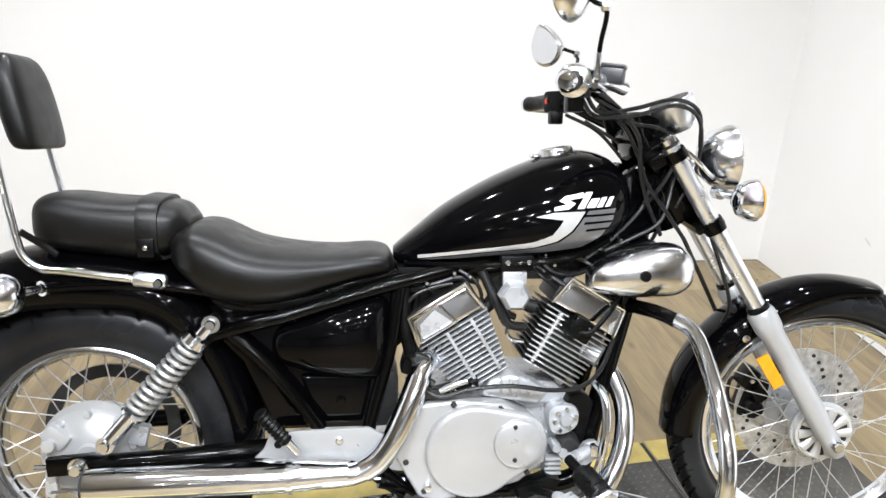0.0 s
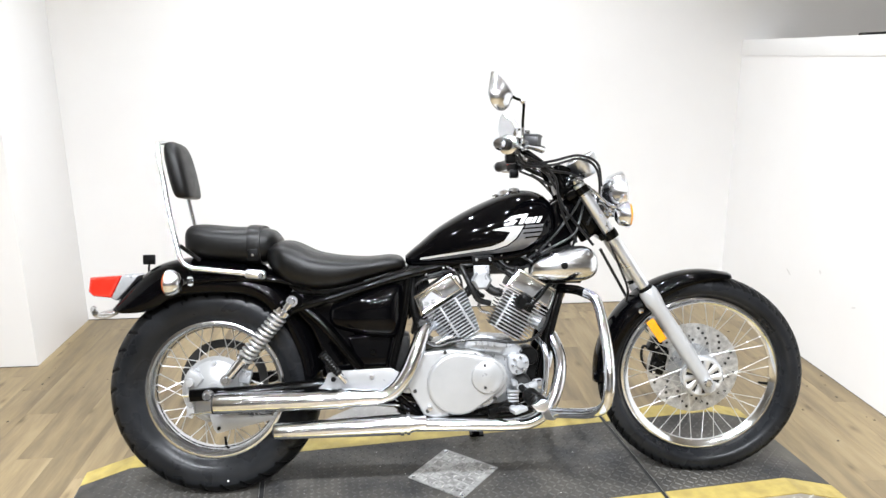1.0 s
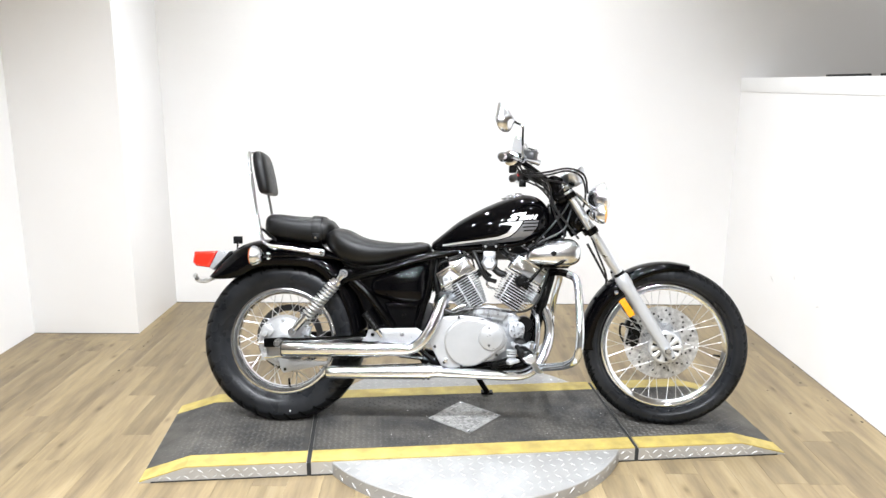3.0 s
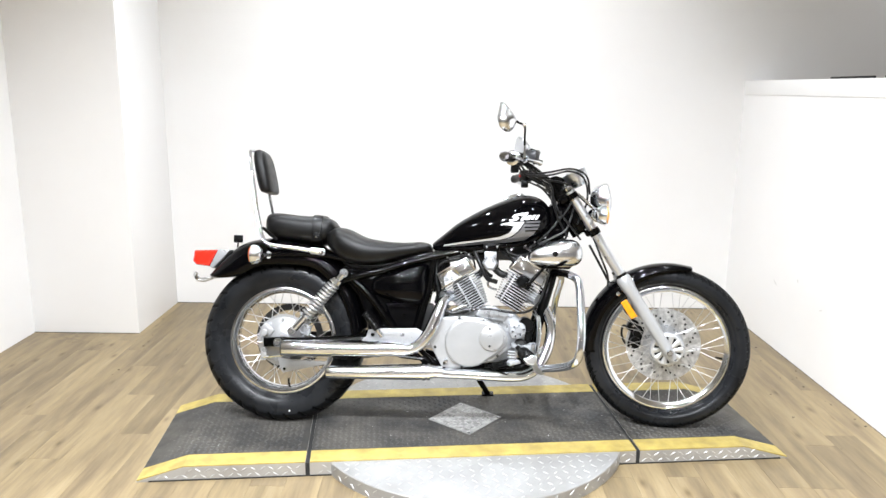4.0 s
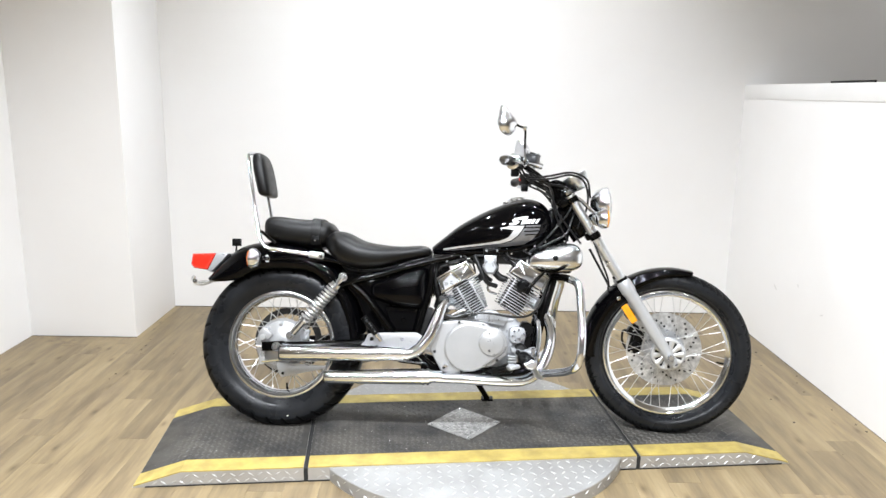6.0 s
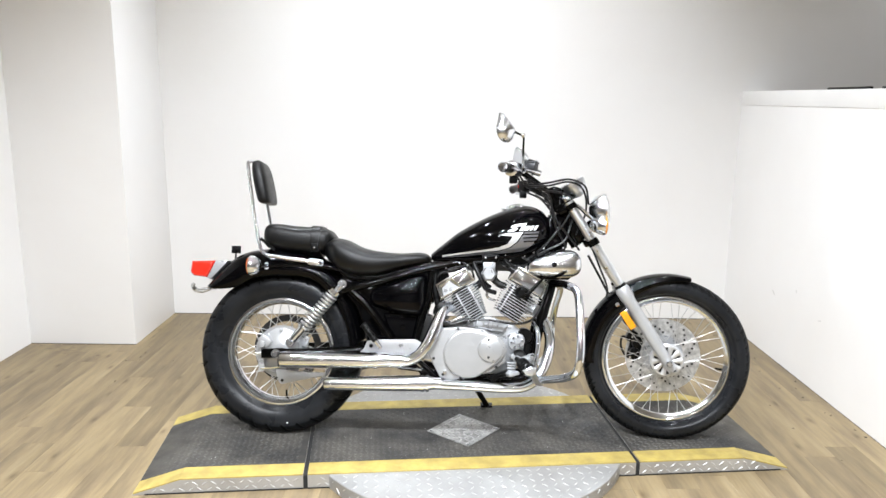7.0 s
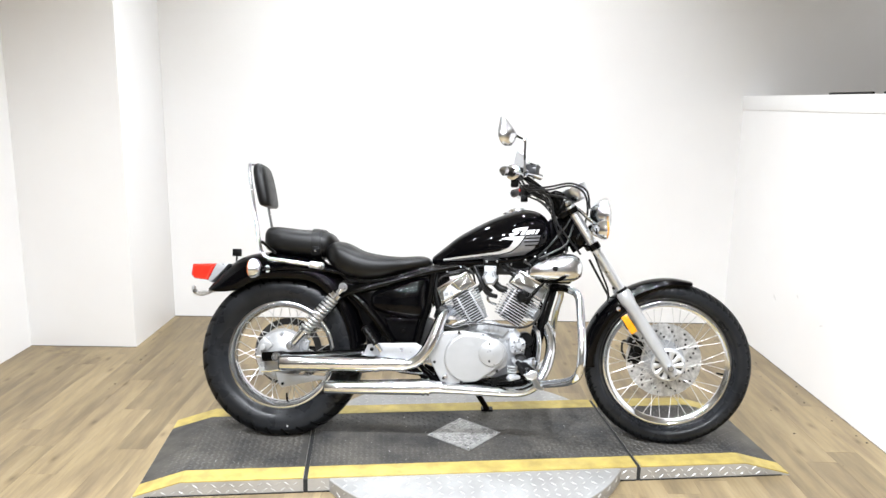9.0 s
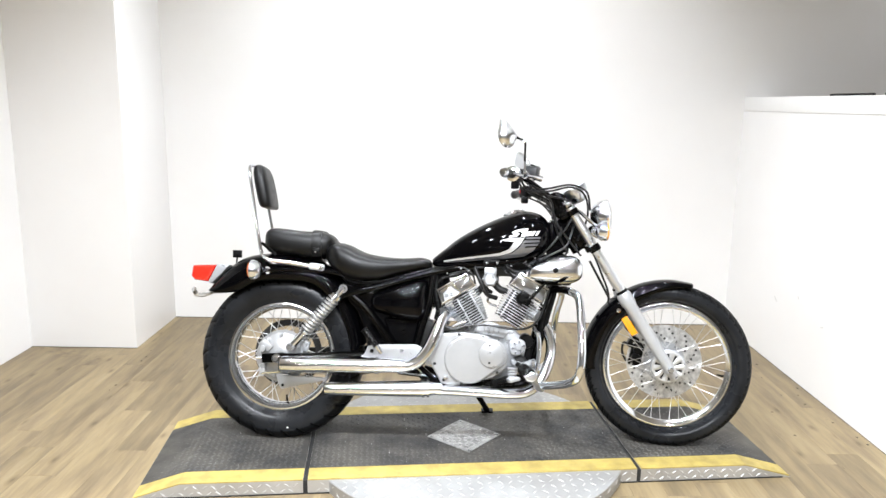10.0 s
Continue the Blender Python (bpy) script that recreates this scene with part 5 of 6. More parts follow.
part("brake_rod", tube([(-0.064, -0.09, 0.246), (0.10, -0.10, 0.262), (0.36, -0.10, 0.268), (0.60, -0.10, 0.25)], 0.004, 8), CHROME_DULL, brake_plate)
torque = part("torque_arm", prism([(-0.008, 0.245), (0.041, 0.242), (0.185, 0.234), (0.185, 0.224), (0.10, 0.206), (0.014, 0.187), (0.004, 0.200)], -0.088, -0.098, 0.003), SILVER, bike, "silver brake torque link")
bolt(0.020, -0.098, 0.203, 0.006, torque, PLASTIC)

# shock absorbers
for s in (-1, 1):
    t, b = Vector((0.247, s * 0.120, 0.576)), Vector((0.052, s * 0.122, 0.352))
    ax = (b - t).normalized()
    L = (b - t).length
    m = frame_to(t, b)
    shock = part("shock_absorber", lathe([(0, 0.0), (0.013, 0.0), (0.013, 0.03), (0.024, 0.034), (0.026, 0.05), (0.014, 0.054), (0.012, L * 0.72), (0.016, L * 0.73), (0.024, L * 0.735), (0.024, L * 0.755), (0.0155, L * 0.77), (0.0155, L - 0.012), (0, L - 0.012)], 24, m), CHROME, bike, "chrome rear shock absorber")
    coil = [m @ Vector((0.0215 * math.cos(q), 0.0215 * math.sin(q), 0.05 + (L * 0.735 - 0.05) * q / (2 * math.pi * 12))) for q in (2 * math.pi * 12 * k / 216 for k in range(217))]
    part("coil_spring", tube(coil, 0.0042, 8, smooth=False), SPOKE, shock, "chrome coil spring")
    for p in (t, b):
        part("shock_eye", lathe([(0, 0.02), (0.008, 0.02), (0.010, 0.016), (0.010, 0.010), (0.0165, 0.010), (0.0165, -0.016), (0, -0.016)], 22, Matrix.Translation(p) @ (SIDE if s < 0 else pose(0, 0, 0, -90))), CHROME_DULL, shock)

# engine
engine = part("engine", join(prism([(0.62, 0.40), (0.66, 0.43), (0.78, 0.445), (0.90, 0.435), (0.95, 0.39), (0.955, 0.31), (0.90, 0.25), (0.76, 0.232), (0.62, 0.25), (0.585, 0.34)], -0.075, 0.085, 0.01)), ALLOY, bike, "silver air-cooled V-twin engine")
case = part("crankcase_cover", prism([(0.590, 0.404), (0.634, 0.418), (0.702, 0.424), (0.785, 0.415), (0.841, 0.384), (0.876, 0.339), (0.870, 0.295), (0.820, 0.254), (0.735, 0.231), (0.657, 0.220), (0.624, 0.232), (0.561, 0.346)], -0.07, -0.138, 0.008, 3), SILVER, engine, "satin silver crankcase cover")


def hull(c1, r1, c2, r2, n=48):
    """Outline round two circles."""
    pts = []
    d = Vector((c2[0] - c1[0], c2[1] - c1[1]))
    base = math.atan2(d.y, d.x)
    off = math.acos((r1 - r2) / d.length)
    for k in range(n + 1):
        a = base + off + (2 * math.pi - 2 * off) * k / n
        pts.append((c1[0] + r1 * math.cos(a), c1[1] + r1 * math.sin(a)))
    for k in range(n // 2 + 1):
        a = base - off + 2 * off * k / (n // 2)
        pts.append((c2[0] + r2 * math.cos(a), c2[1] + r2 * math.sin(a)))
    return pts


part("clutch_cover", prism(hull((0.728, 0.324), 0.092, (0.812, 0.342), 0.058), -0.130, -0.156, 0.012, 4), SILVER, case)
round_cover = part("round_cover", turned([(0, 0.012), (0.040, 0.012), (0.046, 0.009), (0.0475, 0.003), (0.0475, -0.02), (0, -0.02)], 0.812, -0.155, 0.343, 48), SILVER, case, "round silver cover with two screws")
for x, z in ((0.804, 0.379), (0.804, 0.314)):
    bolt(x, -0.165, z, 0.0045, round_cover, FINDARK)
for x, z in ((0.574, 0.348), (0.600, 0.304), (0.635, 0.244), (0.702, 0.232), (0.780, 0.248), (0.835, 0.275), (0.690, 0.416), (0.780, 0.406)):
    bolt(x, -0.137, z, 0.006, case, FINDARK)
part("drain_bolt", turned([(0, 0.016), (0.007, 0.014), (0.008, 0), (0, 0)], 0.642, -0.137, 0.254, 12), CHROME_DULL, case)
part("crank_neck", prism([(0.745, 0.42), (0.765, 0.452), (0.80, 0.462), (0.83, 0.456), (0.880, 0.428), (0.86, 0.40)], -0.06, -0.110, 0.008, 3), ALLOY, engine)
for k in range(4):
    part("case_rib", box(0.004, 0.012, 0.03, (0.785 + 0.018 * k, -0.111, 0.444 - 0.002 * k), 0.0015), ALLOY, engine)


def cylinder(base, top, w0, w1, fins, name_label, dark, posts):
    """A finned cylinder with its head and bright cover; base and top on its axis, widths across it."""
    a, b = Vector((base[0], 0, base[1])), Vector((top[0], 0, top[1]))
    ax = (b - a).normalized()
    L = (b - a).length
    across = Vector((ax.z, 0, -ax.x))
    m = Matrix.Translation(a) @ Matrix([[across.x, 0, ax.x, 0], [0, 1, 0, 0], [across.z, 0, ax.z, 0], [0, 0, 0, 1]])
    barrel = part("cylinder", box(w0 * 0.80, 0.13, L, (0, -0.028, L / 2), 0.012), FINDARK, engine, name_label, m=m)
    for k in range(fins):
        t = (k + 0.5) / fins
        w = w0 + (w1 - w0) * t ** 0.8
        part("fin", box(w, 0.115, 0.0032, (0, -0.0455, L * t), 0.0012, segs=1), FINDARK if dark else ALLOY, barrel)
        if dark:
            part("fin_edge", box(w + 0.001, 0.006, 0.0036, (0, -0.1015, L * t), 0.0012, segs=1), SATINCHROME, barrel)
    for q in posts:
        part("fin_post", box(0.007, 0.012, L * 0.9, (q * (w0 + w1) / 2, -0.0975, L * 0.52), 0.002), ALLOY, barrel)
    head = part("cylinder_head", box(w1 * 0.94, 0.115, 0.060, (0, -0.036, L + 0.033), 0.008), FINDARK, barrel)
    part("head_cover", prism([(-w1 * 0.46, 0.006), (w1 * 0.46, 0.006), (w1 * 0.40, 0.058), (-w1 * 0.40, 0.058)], -0.090, -0.112, 0.006, 3), CHROME, head, "polished chrome head cover", m=Matrix.Translation((0, 0, L)))
    part("cover_rim", tube([(-w1 * 0.47, -0.110, L + 0.004), (-w1 * 0.41, -0.110, L + 0.062), (w1 * 0.41, -0.110, L + 0.062), (w1 * 0.47, -0.110, L + 0.004)], 0.0045, 8, smooth=False), CHROME, head)
    return barrel, L


rear_cyl, rl = cylinder((0.757, 0.446), (0.690, 0.557), 0.098, 0.152, 13, "rear engine cylinder with bright cooling fins", False, (-0.12, 0.30))
part("cover_frame", tube([(-0.066, -0.114, rl + 0.010), (-0.056, -0.114, rl + 0.052), (0.000, -0.114, rl + 0.056), (0.012, -0.114, rl + 0.010), (-0.066, -0.114, rl + 0.010)], 0.004, 8, smooth=False), CHROME, rear_cyl)
part("cover_recess", prism([(-0.060, rl + 0.012), (-0.050, rl + 0.040), (-0.012, rl + 0.050), (0.006, rl + 0.012)], -0.1125, -0.1135, 0), ALLOY, rear_cyl)
front_cyl, fl = cylinder((0.876, 0.458), (0.940, 0.566), 0.112, 0.150, 12, "front engine cylinder with black fins and polished edges", True, (-0.30,))
part("spark_cap", join(lathe([(0, 0.03), (0.012, 0.03), (0.020, 0.022), (0.024, 0.0), (0, 0.0)], 14, Matrix.Translation((-0.006, -0.100, fl * 0.86)) @ SIDE), box(0.034, 0.026, 0.044, (-0.002, -0.114, fl * 0.90), 0.008), box(0.02, 0.024, 0.03, (0.020, -0.110, fl * 0.84), 0.006), tube([(0.0, -0.125, fl * 0.84), (0.02, -0.132, fl * 0.97), (0.034, -0.12, fl + 0.06), (0.05, -0.06, fl + 0.10)], 0.005, 8)), PLASTIC, front_cyl, "black spark plug cap")
part("exhaust_flange", lathe([(0, -0.012), (0.03, -0.012), (0.03, 0.0), (0.022, 0.004), (0.022, 0.03), (0, 0.03)], 20, frame_to((0.965, -0.07, 0.50), (1.01, -0.10, 0.475))), ALLOY, engine)
generator = part("starter_motor", join(prism([(0.881, 0.384), (0.895, 0.398), (0.931, 0.396), (0.943, 0.376), (0.937, 0.351), (0.911, 0.337), (0.889, 0.343), (0.881, 0.367)], -0.06, -0.112, 0.006, 2, 3), turned([(0, 0.014), (0.011, 0.013), (0.013, 0.008), (0.013, -0.004), (0, -0.004)], 0.915, -0.110, 0.370, 24)), ALLOY, engine, "silver starter drive cover")
for x, z in ((0.916, 0.390), (0.934, 0.375), (0.899, 0.383), (0.922, 0.354), (0.904, 0.349), (0.893, 0.366)):
    bolt(x, -0.114, z, 0.005, generator)
part("starter_body", join(lathe([(0, 0), (0.026, 0), (0.028, 0.006), (0.028, 0.07), (0, 0.07)], 24, frame_to((0.945, -0.10, 0.39), (0.945, 0.0, 0.39))), box(0.03, 0.05, 0.11, (0.957, -0.06, 0.345), 0.01, (0, 12, 0))), PLASTIC, engine, "black starter motor body")
for k in range(4):
    part("case_rib", box(0.034, 0.03, 0.006, (0.893, -0.100, 0.288 - 0.010 * k), 0.002), ALLOY, engine)
for x, z in ((0.898, 0.312), (0.912, 0.300)):
    part("case_boss", turned([(0, 0.016), (0.008, 0.015), (0.0105, 0.008), (0.0105, -0.02), (0, -0.02)], x, -0.105, z, 16), ALLOY, engine)
part("oil_filter_cover", turned([(0, 0.03), (0.018, 0.028), (0.024, 0.02), (0.026, 0), (0, 0)], 0.925, -0.085, 0.310, 26), FINDARK, engine)
horn = part("horn_cover", lathe([(0, 0.022), (0.022, 0.022), (0.030, 0.010), (0.031, -0.012), (0, -0.012)], 6, Matrix.Translation((0.803, -0.128, 0.624)) @ SIDE), ALLOY, bike, "hexagonal silver horn cover")
part("horn_bracket", box(0.046, 0.012, 0.026, (0.804, -0.118, 0.655), 0.003), ALLOY, horn)
bracket = part("coil_bracket", box(0.062, 0.024, 0.030, (0.808, -0.114, 0.683), 0.004), PLASTIC, horn)
for x in (0.789, 0.829):
    bolt(x, -0.127, 0.686, 0.0055, bracket)
part("intake_manifold", join(tube([(0.79, -0.02, 0.61), (0.772, -0.03, 0.585), (0.752, -0.03, 0.57)], 0.014, 12), tube([(0.82, -0.02, 0.61), (0.845, -0.03, 0.585), (0.875, -0.03, 0.575)], 0.014, 12), box(0.07, 0.10, 0.05, (0.805, 0, 0.625), 0.015)), FINDARK, engine)
part("breather_hose", tube([(0.745, -0.10, 0.665), (0.775, -0.112, 0.60), (0.795, -0.108, 0.565), (0.83, -0.09, 0.552)], 0.009, 10), RUBBERHOSE, engine)
part("clutch_cable", tube([(0.60, -0.13, 0.47), (0.66, -0.142, 0.435), (0.72, -0.145, 0.448), (0.80, -0.145, 0.452), (0.88, -0.14, 0.440), (0.945, -0.125, 0.443), (0.99, -0.10, 0.475), (1.02, -0.085, 0.55), (1.05, -0.075, 0.65)], 0.0045, 8), RUBBERHOSE, engine)
part("linkage_tray", prism([(0.60, 0.425), (0.74, 0.455), (0.74, 0.44), (0.66, 0.425), (0.62, 0.41)], -0.085, -0.12, 0.004), PLASTIC, engine)
part("clutch_arm", join(tube([(0.615, -0.12, 0.505), (0.632, -0.125, 0.470), (0.652, -0.128, 0.452)], 0.008, 10), box(0.03, 0.02, 0.028, (0.628, -0.118, 0.497), 0.006, (0, 20, 0)), box(0.034, 0.018, 0.018, (0.645, -0.128, 0.436), 0.004)), FINDARK, engine, "black clutch release arm")
part("cable_adjuster", tube([(0.664, -0.137, 0.442), (0.692, -0.140, 0.456), (0.715, -0.14, 0.463)], 0.006, 10), CHROME_DULL, engine)
for x, z in ((0.655, 0.437), (0.69, 0.440), (0.728, 0.444)):
    bolt(x, -0.128, z, 0.006, engine)
part("tank_hose", tube([(0.742, -0.06, 0.68), (0.752, -0.085, 0.65), (0.772, -0.098, 0.618), (0.792, -0.098, 0.585), (0.810, -0.09, 0.572)], 0.0085, 10), RUBBERHOSE, engine)
part("fuel_pipe", tube([(0.806, -0.10, 0.570), (0.796, -0.102, 0.545), (0.806, -0.10, 0.530), (0.83, -0.09, 0.522)], 0.0045, 8), CHROME_DULL, engine)
air = part("air_cleaner", loft([(0.948, 0.672, 0.650, 0.012), (0.956, 0.688, 0.640, 0.026), (0.985, 0.706, 0.633, 0.040), (1.03, 0.722, 0.628, 0.048), (1.08, 0.732, 0.626, 0.050), (1.12, 0.730, 0.630, 0.046), (1.145, 0.712, 0.645, 0.034), (1.153, 0.692, 0.664, 0.014)], oval(2.3, 32, 0.5), 6), CHROME_DULL, bike, "chrome teardrop air cleaner cover")
air.matrix_basis = Matrix.Translation((0, -0.105, -0.013))
part("air_cleaner_bolt", turned([(0, 0.01), (0.010, 0.008), (0.011, 0), (0, 0)], 1.045, -0.046, 0.676, 14), PLASTIC, air)
part("air_cleaner_back", prism([(0.965, 0.635), (1.0, 0.71), (1.08, 0.735), (1.14, 0.71), (1.15, 0.66), (1.11, 0.618), (1.0, 0.618)], 0.02, 0.075, 0.01), PLASTIC, air)

# exhaust
up = [(0.675, -0.06, 0.49), (0.648, -0.095, 0.494), (0.628, -0.128, 0.474), (0.607, -0.146, 0.425), (0.580, -0.155, 0.365), (0.550, -0.157, 0.322), (0.515, -0.158, 0.298), (0.47, -0.160, 0.290), (0.40, -0.160, 0.289)]
hi_pipe = part("upper_exhaust", tube(up, 0.0205, 18), CHROME, bike, "chrome upper exhaust pipe and silencer")
part("silencer", lathe([(0.024, 0.0), (0.0285, 0.004), (0.030, 0.02), (0.030, 0.34), (0.027, 0.40), (0.0225, 0.43), (0.0215, 0.47), (0, 0.47)], 32, frame_to((0.022, -0.160, 0.290), (0.50, -0.160, 0.296))), CHROME, hi_pipe)
part("tail_opening", lathe([(0, 0.03), (0.023, 0.03), (0.024, -0.001), (0.029, 0.0), (0.029, 0.004), (0, 0.004)], 28, frame_to((0.0215, -0.160, 0.290), (0.50, -0.160, 0.296))), GAPDARK, hi_pipe)
part("heat_shield", tube([(0.6255, -0.133, 0.470), (0.607, -0.147, 0.425), (0.580, -0.156, 0.365), (0.550, -0.158, 0.322), (0.520, -0.159, 0.300)], 0.0232, 18), CHROME, hi_pipe, "chrome heat shield on the bend")
lowp = [(0.955, -0.02, 0.490), (0.990, -0.035, 0.478), (1.020, -0.055, 0.445), (1.038, -0.085, 0.395), (1.036, -0.112, 0.345), (1.020, -0.132, 0.292), (0.990, -0.145, 0.240), (0.945, -0.15, 0.208), (0.88, -0.152, 0.200), (0.72, -0.152, 0.205), (0.58, -0.152, 0.208)]
lo_pipe = part("lower_exhaust", tube(lowp, 0.0195, 18), CHROME, bike, "chrome lower exhaust pipe and silencer")
part("silencer", lathe([(0.021, 0.0), (0.0225, 0.004), (0.0235, 0.02), (0.029, 0.26), (0.030, 0.36), (0.0285, 0.385), (0.0215, 0.42), (0.021, 0.44), (0, 0.44)], 32, frame_to((0.19, -0.152, 0.202), (0.60, -0.152, 0.212))), CHROME, lo_pipe)
part("tail_opening", lathe([(0, 0.02), (0.018, 0.02), (0.019, -0.001), (0.022, 0), (0.022, 0.004), (0, 0.004)], 28, frame_to((0.1895, -0.152, 0.202), (0.60, -0.152, 0.212))), GAPDARK, lo_pipe)
for x, z in ((0.560, 0.211), (0.578, 0.212)):
    part("clamp_band", lathe([(0.0305, -0.005), (0.0325, -0.005), (0.0325, 0.005), (0.0305, 0.005)], 30, frame_to((x, -0.152, z), (x + 0.1, -0.152, z + 0.002)), True), CHROME_DULL, lo_pipe)
part("clamp_band", lathe([(0.027, -0.006), (0.0325, -0.006), (0.0325, 0.006), (0.027, 0.006)], 30, frame_to((0.385, -0.160, 0.2945), (0.48, -0.160, 0.2957)), True), CHROME_DULL, hi_pipe)

# rider foot gear, plates, bars, stand
footplate = part("peg_plate", prism([(0.318, 0.318), (0.335, 0.335), (0.346, 0.362), (0.380, 0.368), (0.53, 0.372), (0.585, 0.34), (0.60, 0.305), (0.585, 0.296), (0.45, 0.312)], -0.122, -0.130, 0.002), SILVER, bike, "bright alloy peg mounting plate")
for x, z in ((0.362, 0.345), (0.475, 0.348), (0.575, 0.318)):
    bolt(x, -0.130, z, 0.008, footplate, PLASTIC if x < 0.4 else CHROME_DULL)
a, b = Vector((0.338, -0.194, 0.431)), Vector((0.398, -0.165, 0.346))
peg = part("passenger_peg", lathe([(0, 0), (0.0125, 0), (0.0140, 0.004), (0.0110, 0.007)] + [(0.0105 + 0.0028 * (k % 2), 0.009 + 0.0045 * k) for k in range(15)] + [(0.012, 0.078), (0, 0.078)], 20, frame_to(a, b)), PLASTIC, bike, "folded black rubber passenger peg")
part("peg_fork", tube([a + (b - a) * 0.66, a + (b - a) * 1.05], 0.008, 10, smooth=False), CHROME_DULL, peg)
p0, p1 = Vector((0.944, -0.258, 0.285)), Vector((0.910, -0.162, 0.310))
rp = part("rider_peg", lathe([(0, 0), (0.019, 0), (0.0235, 0.005)] + [(0.0215 + 0.002 * (k % 2), 0.010 + 0.006 * k) for k in range(9)] + [(0.016, 0.066), (0.010, 0.070), (0.010, 0.105), (0, 0.105)], 20, frame_to(p0, p1)), PLASTIC, bike, "black ribbed rubber rider peg")
part("peg_end", prism([(0.922, 0.281), (0.952, 0.298), (0.972, 0.292), (0.970, 0.273), (0.957, 0.262), (0.937, 0.264)], -0.256, -0.272, 0.007, 4), SATINCHROME, rp, "bright peg end plate")
part("peg_mount", tube([p1, (0.925, -0.145, 0.303), (0.955, -0.125, 0.308), (0.972, -0.10, 0.309)], 0.013, 12), ALLOY, rp)
pedal = part("brake_pedal", join(tube([(0.79, -0.105, 0.232), (0.83, -0.125, 0.236), (0.862, -0.175, 0.250), (0.876, -0.215, 0.260)], 0.010, 10, squash=0.7), box(0.06, 0.02, 0.026, (0.842, -0.135, 0.238), 0.006, (0, -10, 20))), PLASTIC, bike, "black rear brake pedal arm")
part("pedal_pad", join(box(0.040, 0.040, 0.012, (0.888, -0.246, 0.267), 0.004, (0, -12, 18)), lathe([(0, -0.012), (0.010, -0.010), (0.012, 0), (0.010, 0.012), (0, 0.014)], 14, frame_to((0.878, -0.22, 0.262), (0.888, -0.25, 0.268)))), ALLOY, pedal, "bright pedal pad")
part("linkage_cover", prism([(0.80, 0.235), (0.875, 0.262), (0.905, 0.250), (0.89, 0.228), (0.82, 0.222)], -0.10, -0.135, 0.005), PLASTIC, bike)
for s in (-1, 1):
    part("reflector", box(0.026, 0.010, 0.075, (1.344, s * 0.116, 0.468), 0.003, (0, -33.5, 0)), ORANGE, bike, "amber rectangular side reflector")
    part("reflector_bracket", box(0.02, 0.02, 0.03, (1.351, s * 0.104, 0.470), 0.003, (0, -33.5, 0)), PLASTIC, bike)
for q in (-1, 1):
    bar_pts = [(1.098, 0.180, 0.585), (1.116, 0.210, 0.573), (1.121, 0.245, 0.548), (1.115, 0.322, 0.490), (1.110, 0.378, 0.420), (1.107, 0.390, 0.352), (1.099, 0.374, 0.300), (1.077, 0.315, 0.268), (1.033, 0.225, 0.246), (0.985, 0.165, 0.236), (0.955, 0.095, 0.240)]
    guard = part("crash_bar", tube([(x, q * y, z) for x, y, z in bar_pts], 0.0145, 16), CHROME, bike, "chrome engine guard bar")
    part("guard_arm", tube([(1.030, q * 0.045, 0.584), (1.050, q * 0.085, 0.590), (1.078, q * 0.148, 0.591), (1.098, q * 0.184, 0.584)], 0.0140, 14), FRAMEBLACK, guard, "black upper guard arm")
    part("guard_tab", tube([(0.956, q * 0.258, 0.270), (0.970, q * 0.226, 0.250), (0.984, q * 0.188, 0.226), (0.998, q * 0.172, 0.218)], 0.013, 12, squash=0.45), SATINCHROME, guard, "bright clamp tab")
part("guard_stay", tube([(0.975, -0.09, 0.440), (0.988, -0.125, 0.415), (0.991, -0.135, 0.36), (0.982, -0.135, 0.29), (0.975, -0.13, 0.25)], 0.009, 12), CHROME, bike, "thin chrome guard stay")
plate = part("peg_bracket", prism([(0.930, 0.292), (0.955, 0.322), (0.975, 0.326), (0.990, 0.312), (0.986, 0.294), (0.955, 0.272), (0.936, 0.276)], -0.105, -0.122, 0.005, 3), ALLOY, rp, "cast alloy peg bracket")
part("peg_bolt", turned([(0, 0.012), (0.011, 0.011), (0.0135, 0.006), (0.0135, -0.004), (0, -0.004)], 0.971, -0.124, 0.310, 18), CHROME_DULL, plate)
stand = part("side_stand", join(tube([(0.700, 0.10, 0.230), (0.760, 0.17, 0.155), (0.816, 0.255, 0.062)], 0.012, 12), box(0.05, 0.04, 0.008, (0.816, 0.262, 0.059), 0.003, (13, 0, 0))), FRAMEBLACK, bike, "black side stand")
part("stand_spring", tube([(0.86, 0.10, 0.225), (0.845, 0.14, 0.17), (0.80, 0.19, 0.13)], 0.005, 8), CHROME_DULL, stand)

for ob in bike.children:
    if ob.name.split('.')[0] in ('front_wheel', 'brake_caliper', 'fork_leg', 'fork_tube', 'front_axle', 'fork_shroud', 'lower_triple_clamp', 'upper_triple_clamp', 'front_fender', 'headlight', 'speedometer', 'reflector', 'reflector_bracket') or (ob.name.split('.')[0] == 'turn_signal' and 'front' in ob['label']):
        ob.matrix_basis = STEER @ ob.matrix_basis

# scuffs on the partition
partition = bpy.data.objects["wall_partition"]
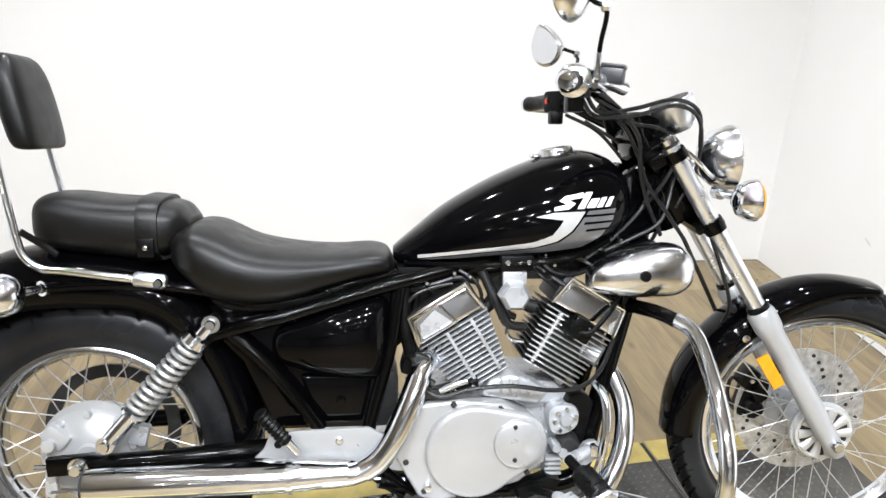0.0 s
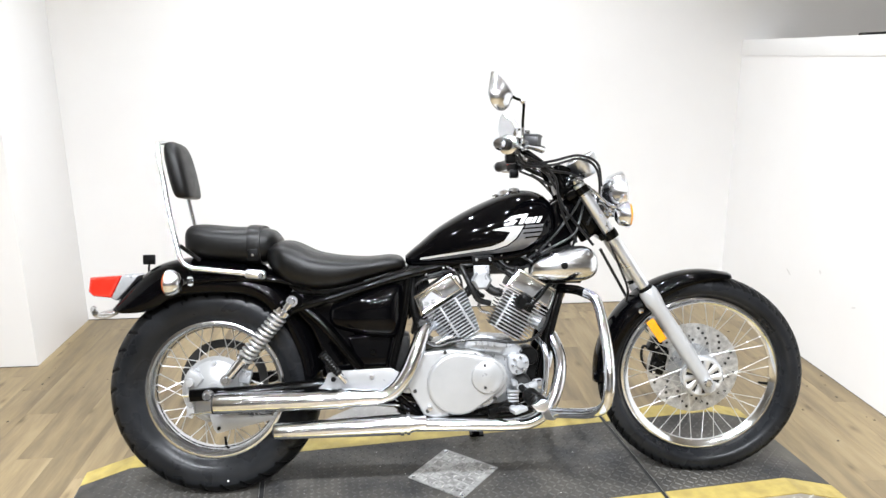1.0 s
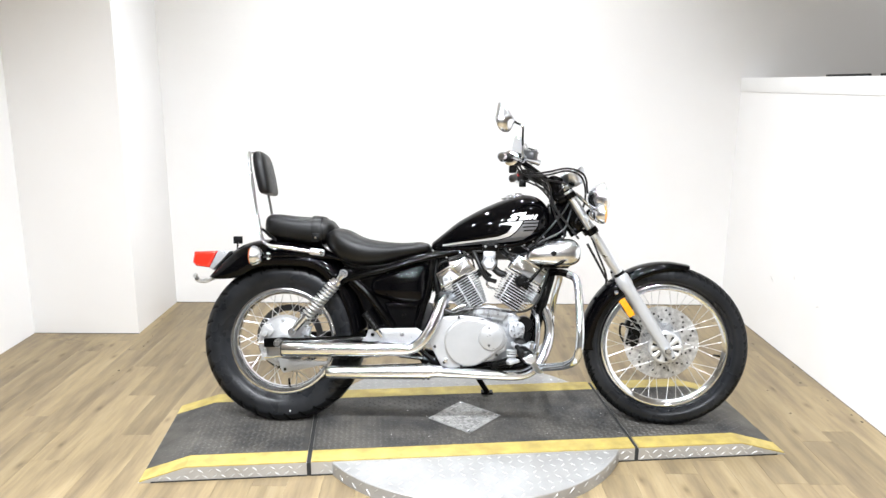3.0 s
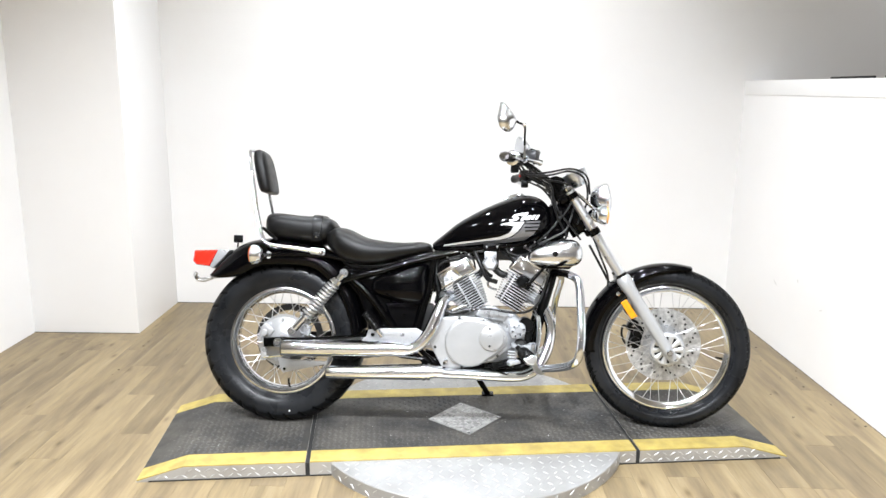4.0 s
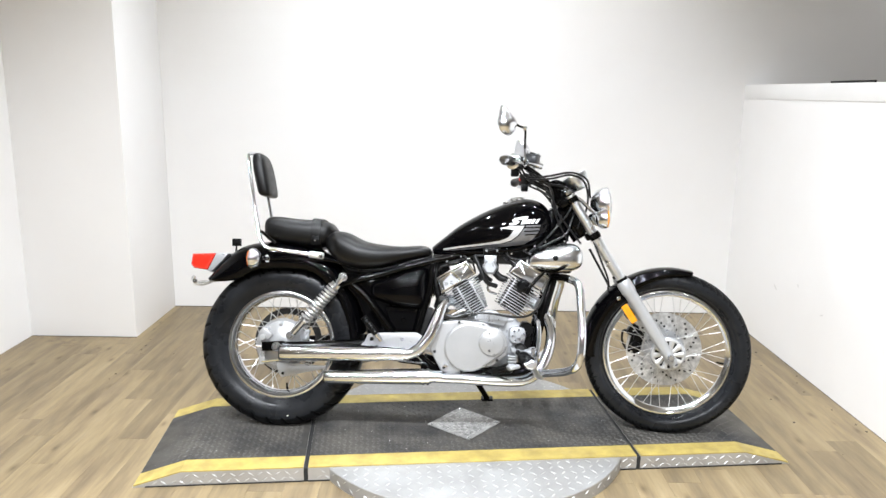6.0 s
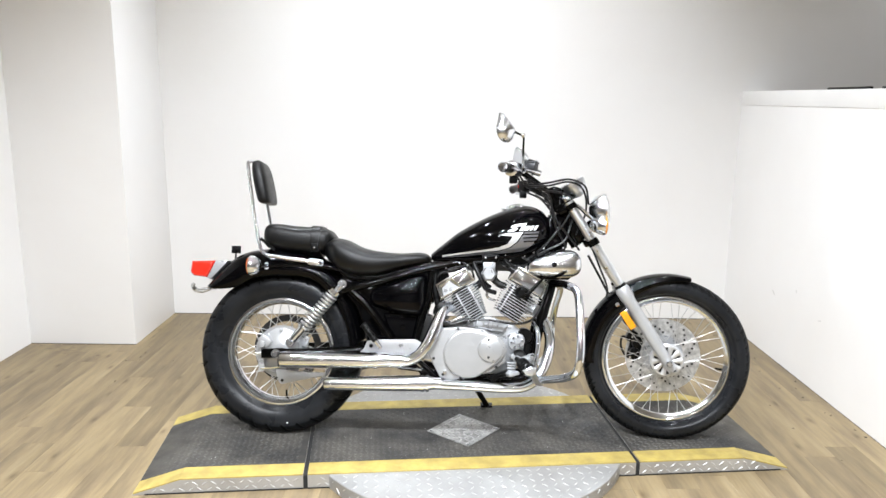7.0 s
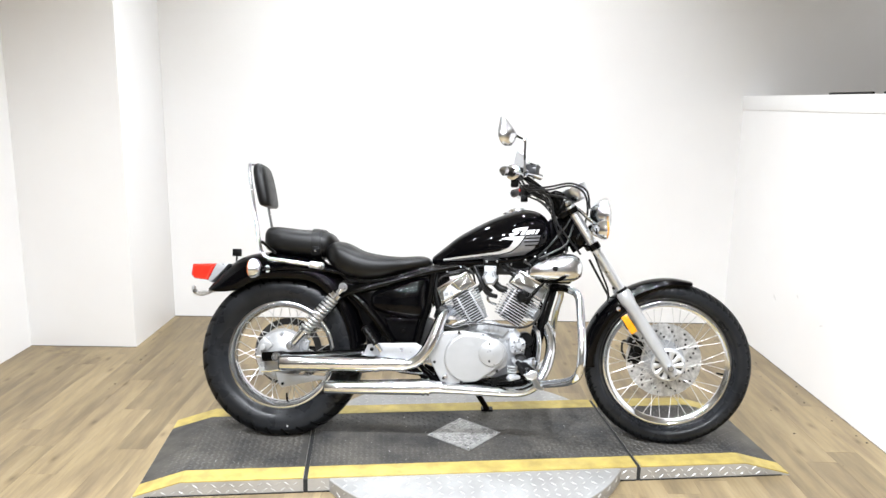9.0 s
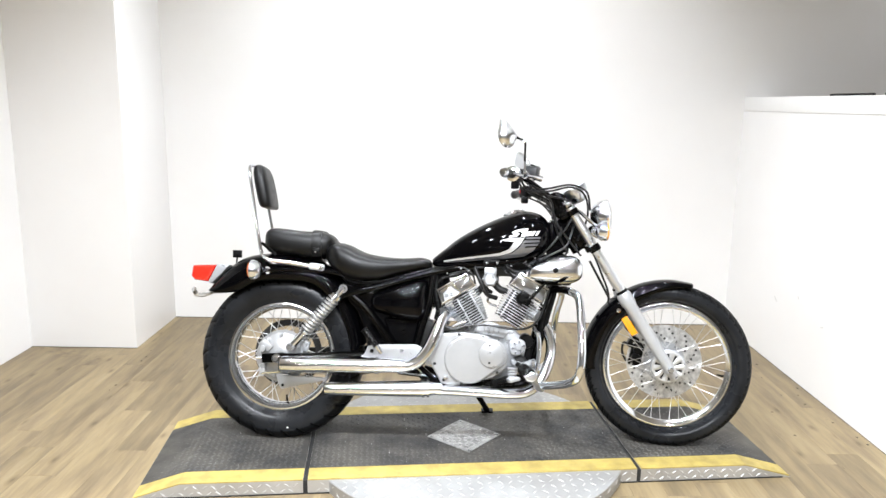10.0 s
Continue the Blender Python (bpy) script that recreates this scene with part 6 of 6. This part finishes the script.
for y, z, ly, lz, tilt in ((1.14, 0.350, 0.045, 0.010, 30), (0.65, 0.343, 0.03, 0.007, -20), (0.90, 0.42, 0.02, 0.010, 50)):
    part("scuff_mark", lathe([(0, 0.0008), (0.5, 0.0008), (0.5, 0), (0, 0)], 14), SCUFF, partition, m=Matrix.Translation((RIGHT - 0.0004, y, z)) @ pose(0, 0, 0, tilt) @ pose(0, 0, 0, 0, -90, 0) @ Matrix.Diagonal((lz, ly, 1, 1)))

# black rods lying on the partition's cap board
for y0, y1 in ((0.95, 0.55), (0.5, 0.22), (0.19, -0.6)):
    ob = part("black_rod", tube([(RIGHT + 0.07, y0, 1.411), (RIGHT + 0.05, y1, 1.411)], 0.006, 8, smooth=False), PLASTIC)
    tagged(ob, "thin black rod lying on the white cap board", "rod", "rods on the cap board")

# crumbs on the floor
random.seed(21)
verts, faces = [], []
for k in range(46):
    if k < 30:
        px, py = RIGHT - 0.02 - abs(random.gauss(0, 0.16)), random.uniform(-0.6, 1.75)
    else:
        px, py = random.uniform(-1.0, -0.5), random.uniform(0.6, 1.75)
    r = random.uniform(0.0025, 0.007)
    i = len(verts)
    ring = [(px + r * random.uniform(0.6, 1.2) * math.cos(a), py + r * random.uniform(0.6, 1.2) * math.sin(a), 0.0003) for a in (2 * math.pi * j / 6 for j in range(6))]
    verts += ring + [(px, py, 0.45 * r)]
    faces += [(i + j, i + (j + 1) % 6, i + 6) for j in range(6)]
me = bpy.data.meshes.new("floor_crumbs")
me.from_pydata(verts, [], faces)
me.materials.append(GAPDARK)
tagged(new("floor_crumbs", me), "small dark crumbs scattered on the plank floor", "crumbs", kind="stuff")

# ---- floor planks ----
PW, PL = 0.122, 0.92
plank_mesh = None
random.seed(5)
row = 0
x = LEFT
while x < RIGHT - 0.005:
    w = min(PW, RIGHT - x)
    y = BACK - random.uniform(0.15, 1.0) * PL
    tops = [BACK]
    while y > -2.3:
        tops.append(y)
        y -= PL
    tops.append(-3.2)
    for hi_y, lo_y in zip(tops, tops[1:]):
        if x + w < PIER_X + 0.01:
            hi_y = min(hi_y, PIER_Y)
        if hi_y - lo_y < 0.02:
            continue
        if plank_mesh is None:
            plank_mesh = part("plank", box(1, 1, 0.01, (0.5, 0.5, -0.005)), PLANK, floor)
            ob = plank_mesh
        else:
            ob = again("plank", plank_mesh, floor, Matrix())
        ob.matrix_basis = Matrix.Translation((x + 0.0003, lo_y + 0.0003, 0)) @ Matrix.Diagonal((w - 0.0006, hi_y - lo_y - 0.0006, 1, 1))
    x += PW

# the boards beyond the display bay, joined
random.seed(9)
verts, faces = [], []
x = LEFT - 2.9 - (2.9 % PW)
while x < 5.2:
    y = BACK - random.uniform(0.1, 1.0) * PL
    inside = LEFT - 0.01 < x < RIGHT - 0.01
    while y > FRONT:
        lo_y, hi_y = max(y - PL, FRONT), y
        if inside:
            hi_y = min(hi_y, -3.2)
        elif x < LEFT - 0.01:
            hi_y = min(hi_y, -0.6)
        if hi_y - lo_y > 0.03:
            k = len(verts)
            verts += [(x + 0.0004, lo_y + 0.0004, -0.0005), (min(x + PW, 5.2) - 0.0004, lo_y + 0.0004, -0.0005), (min(x + PW, 5.2) - 0.0004, hi_y - 0.0004, -0.0005), (x + 0.0004, hi_y - 0.0004, -0.0005)]
            faces.append((k, k + 1, k + 2, k + 3))
        y -= PL
    x += PW
me = bpy.data.meshes.new("plank_field")
me.from_pydata(verts, [], faces)
me.materials.append(PLANKFIELD)
field = new("plank_field", me)
field.parent = floor
tagged(field, "wood-look planks of the showroom beyond", kind="stuff")
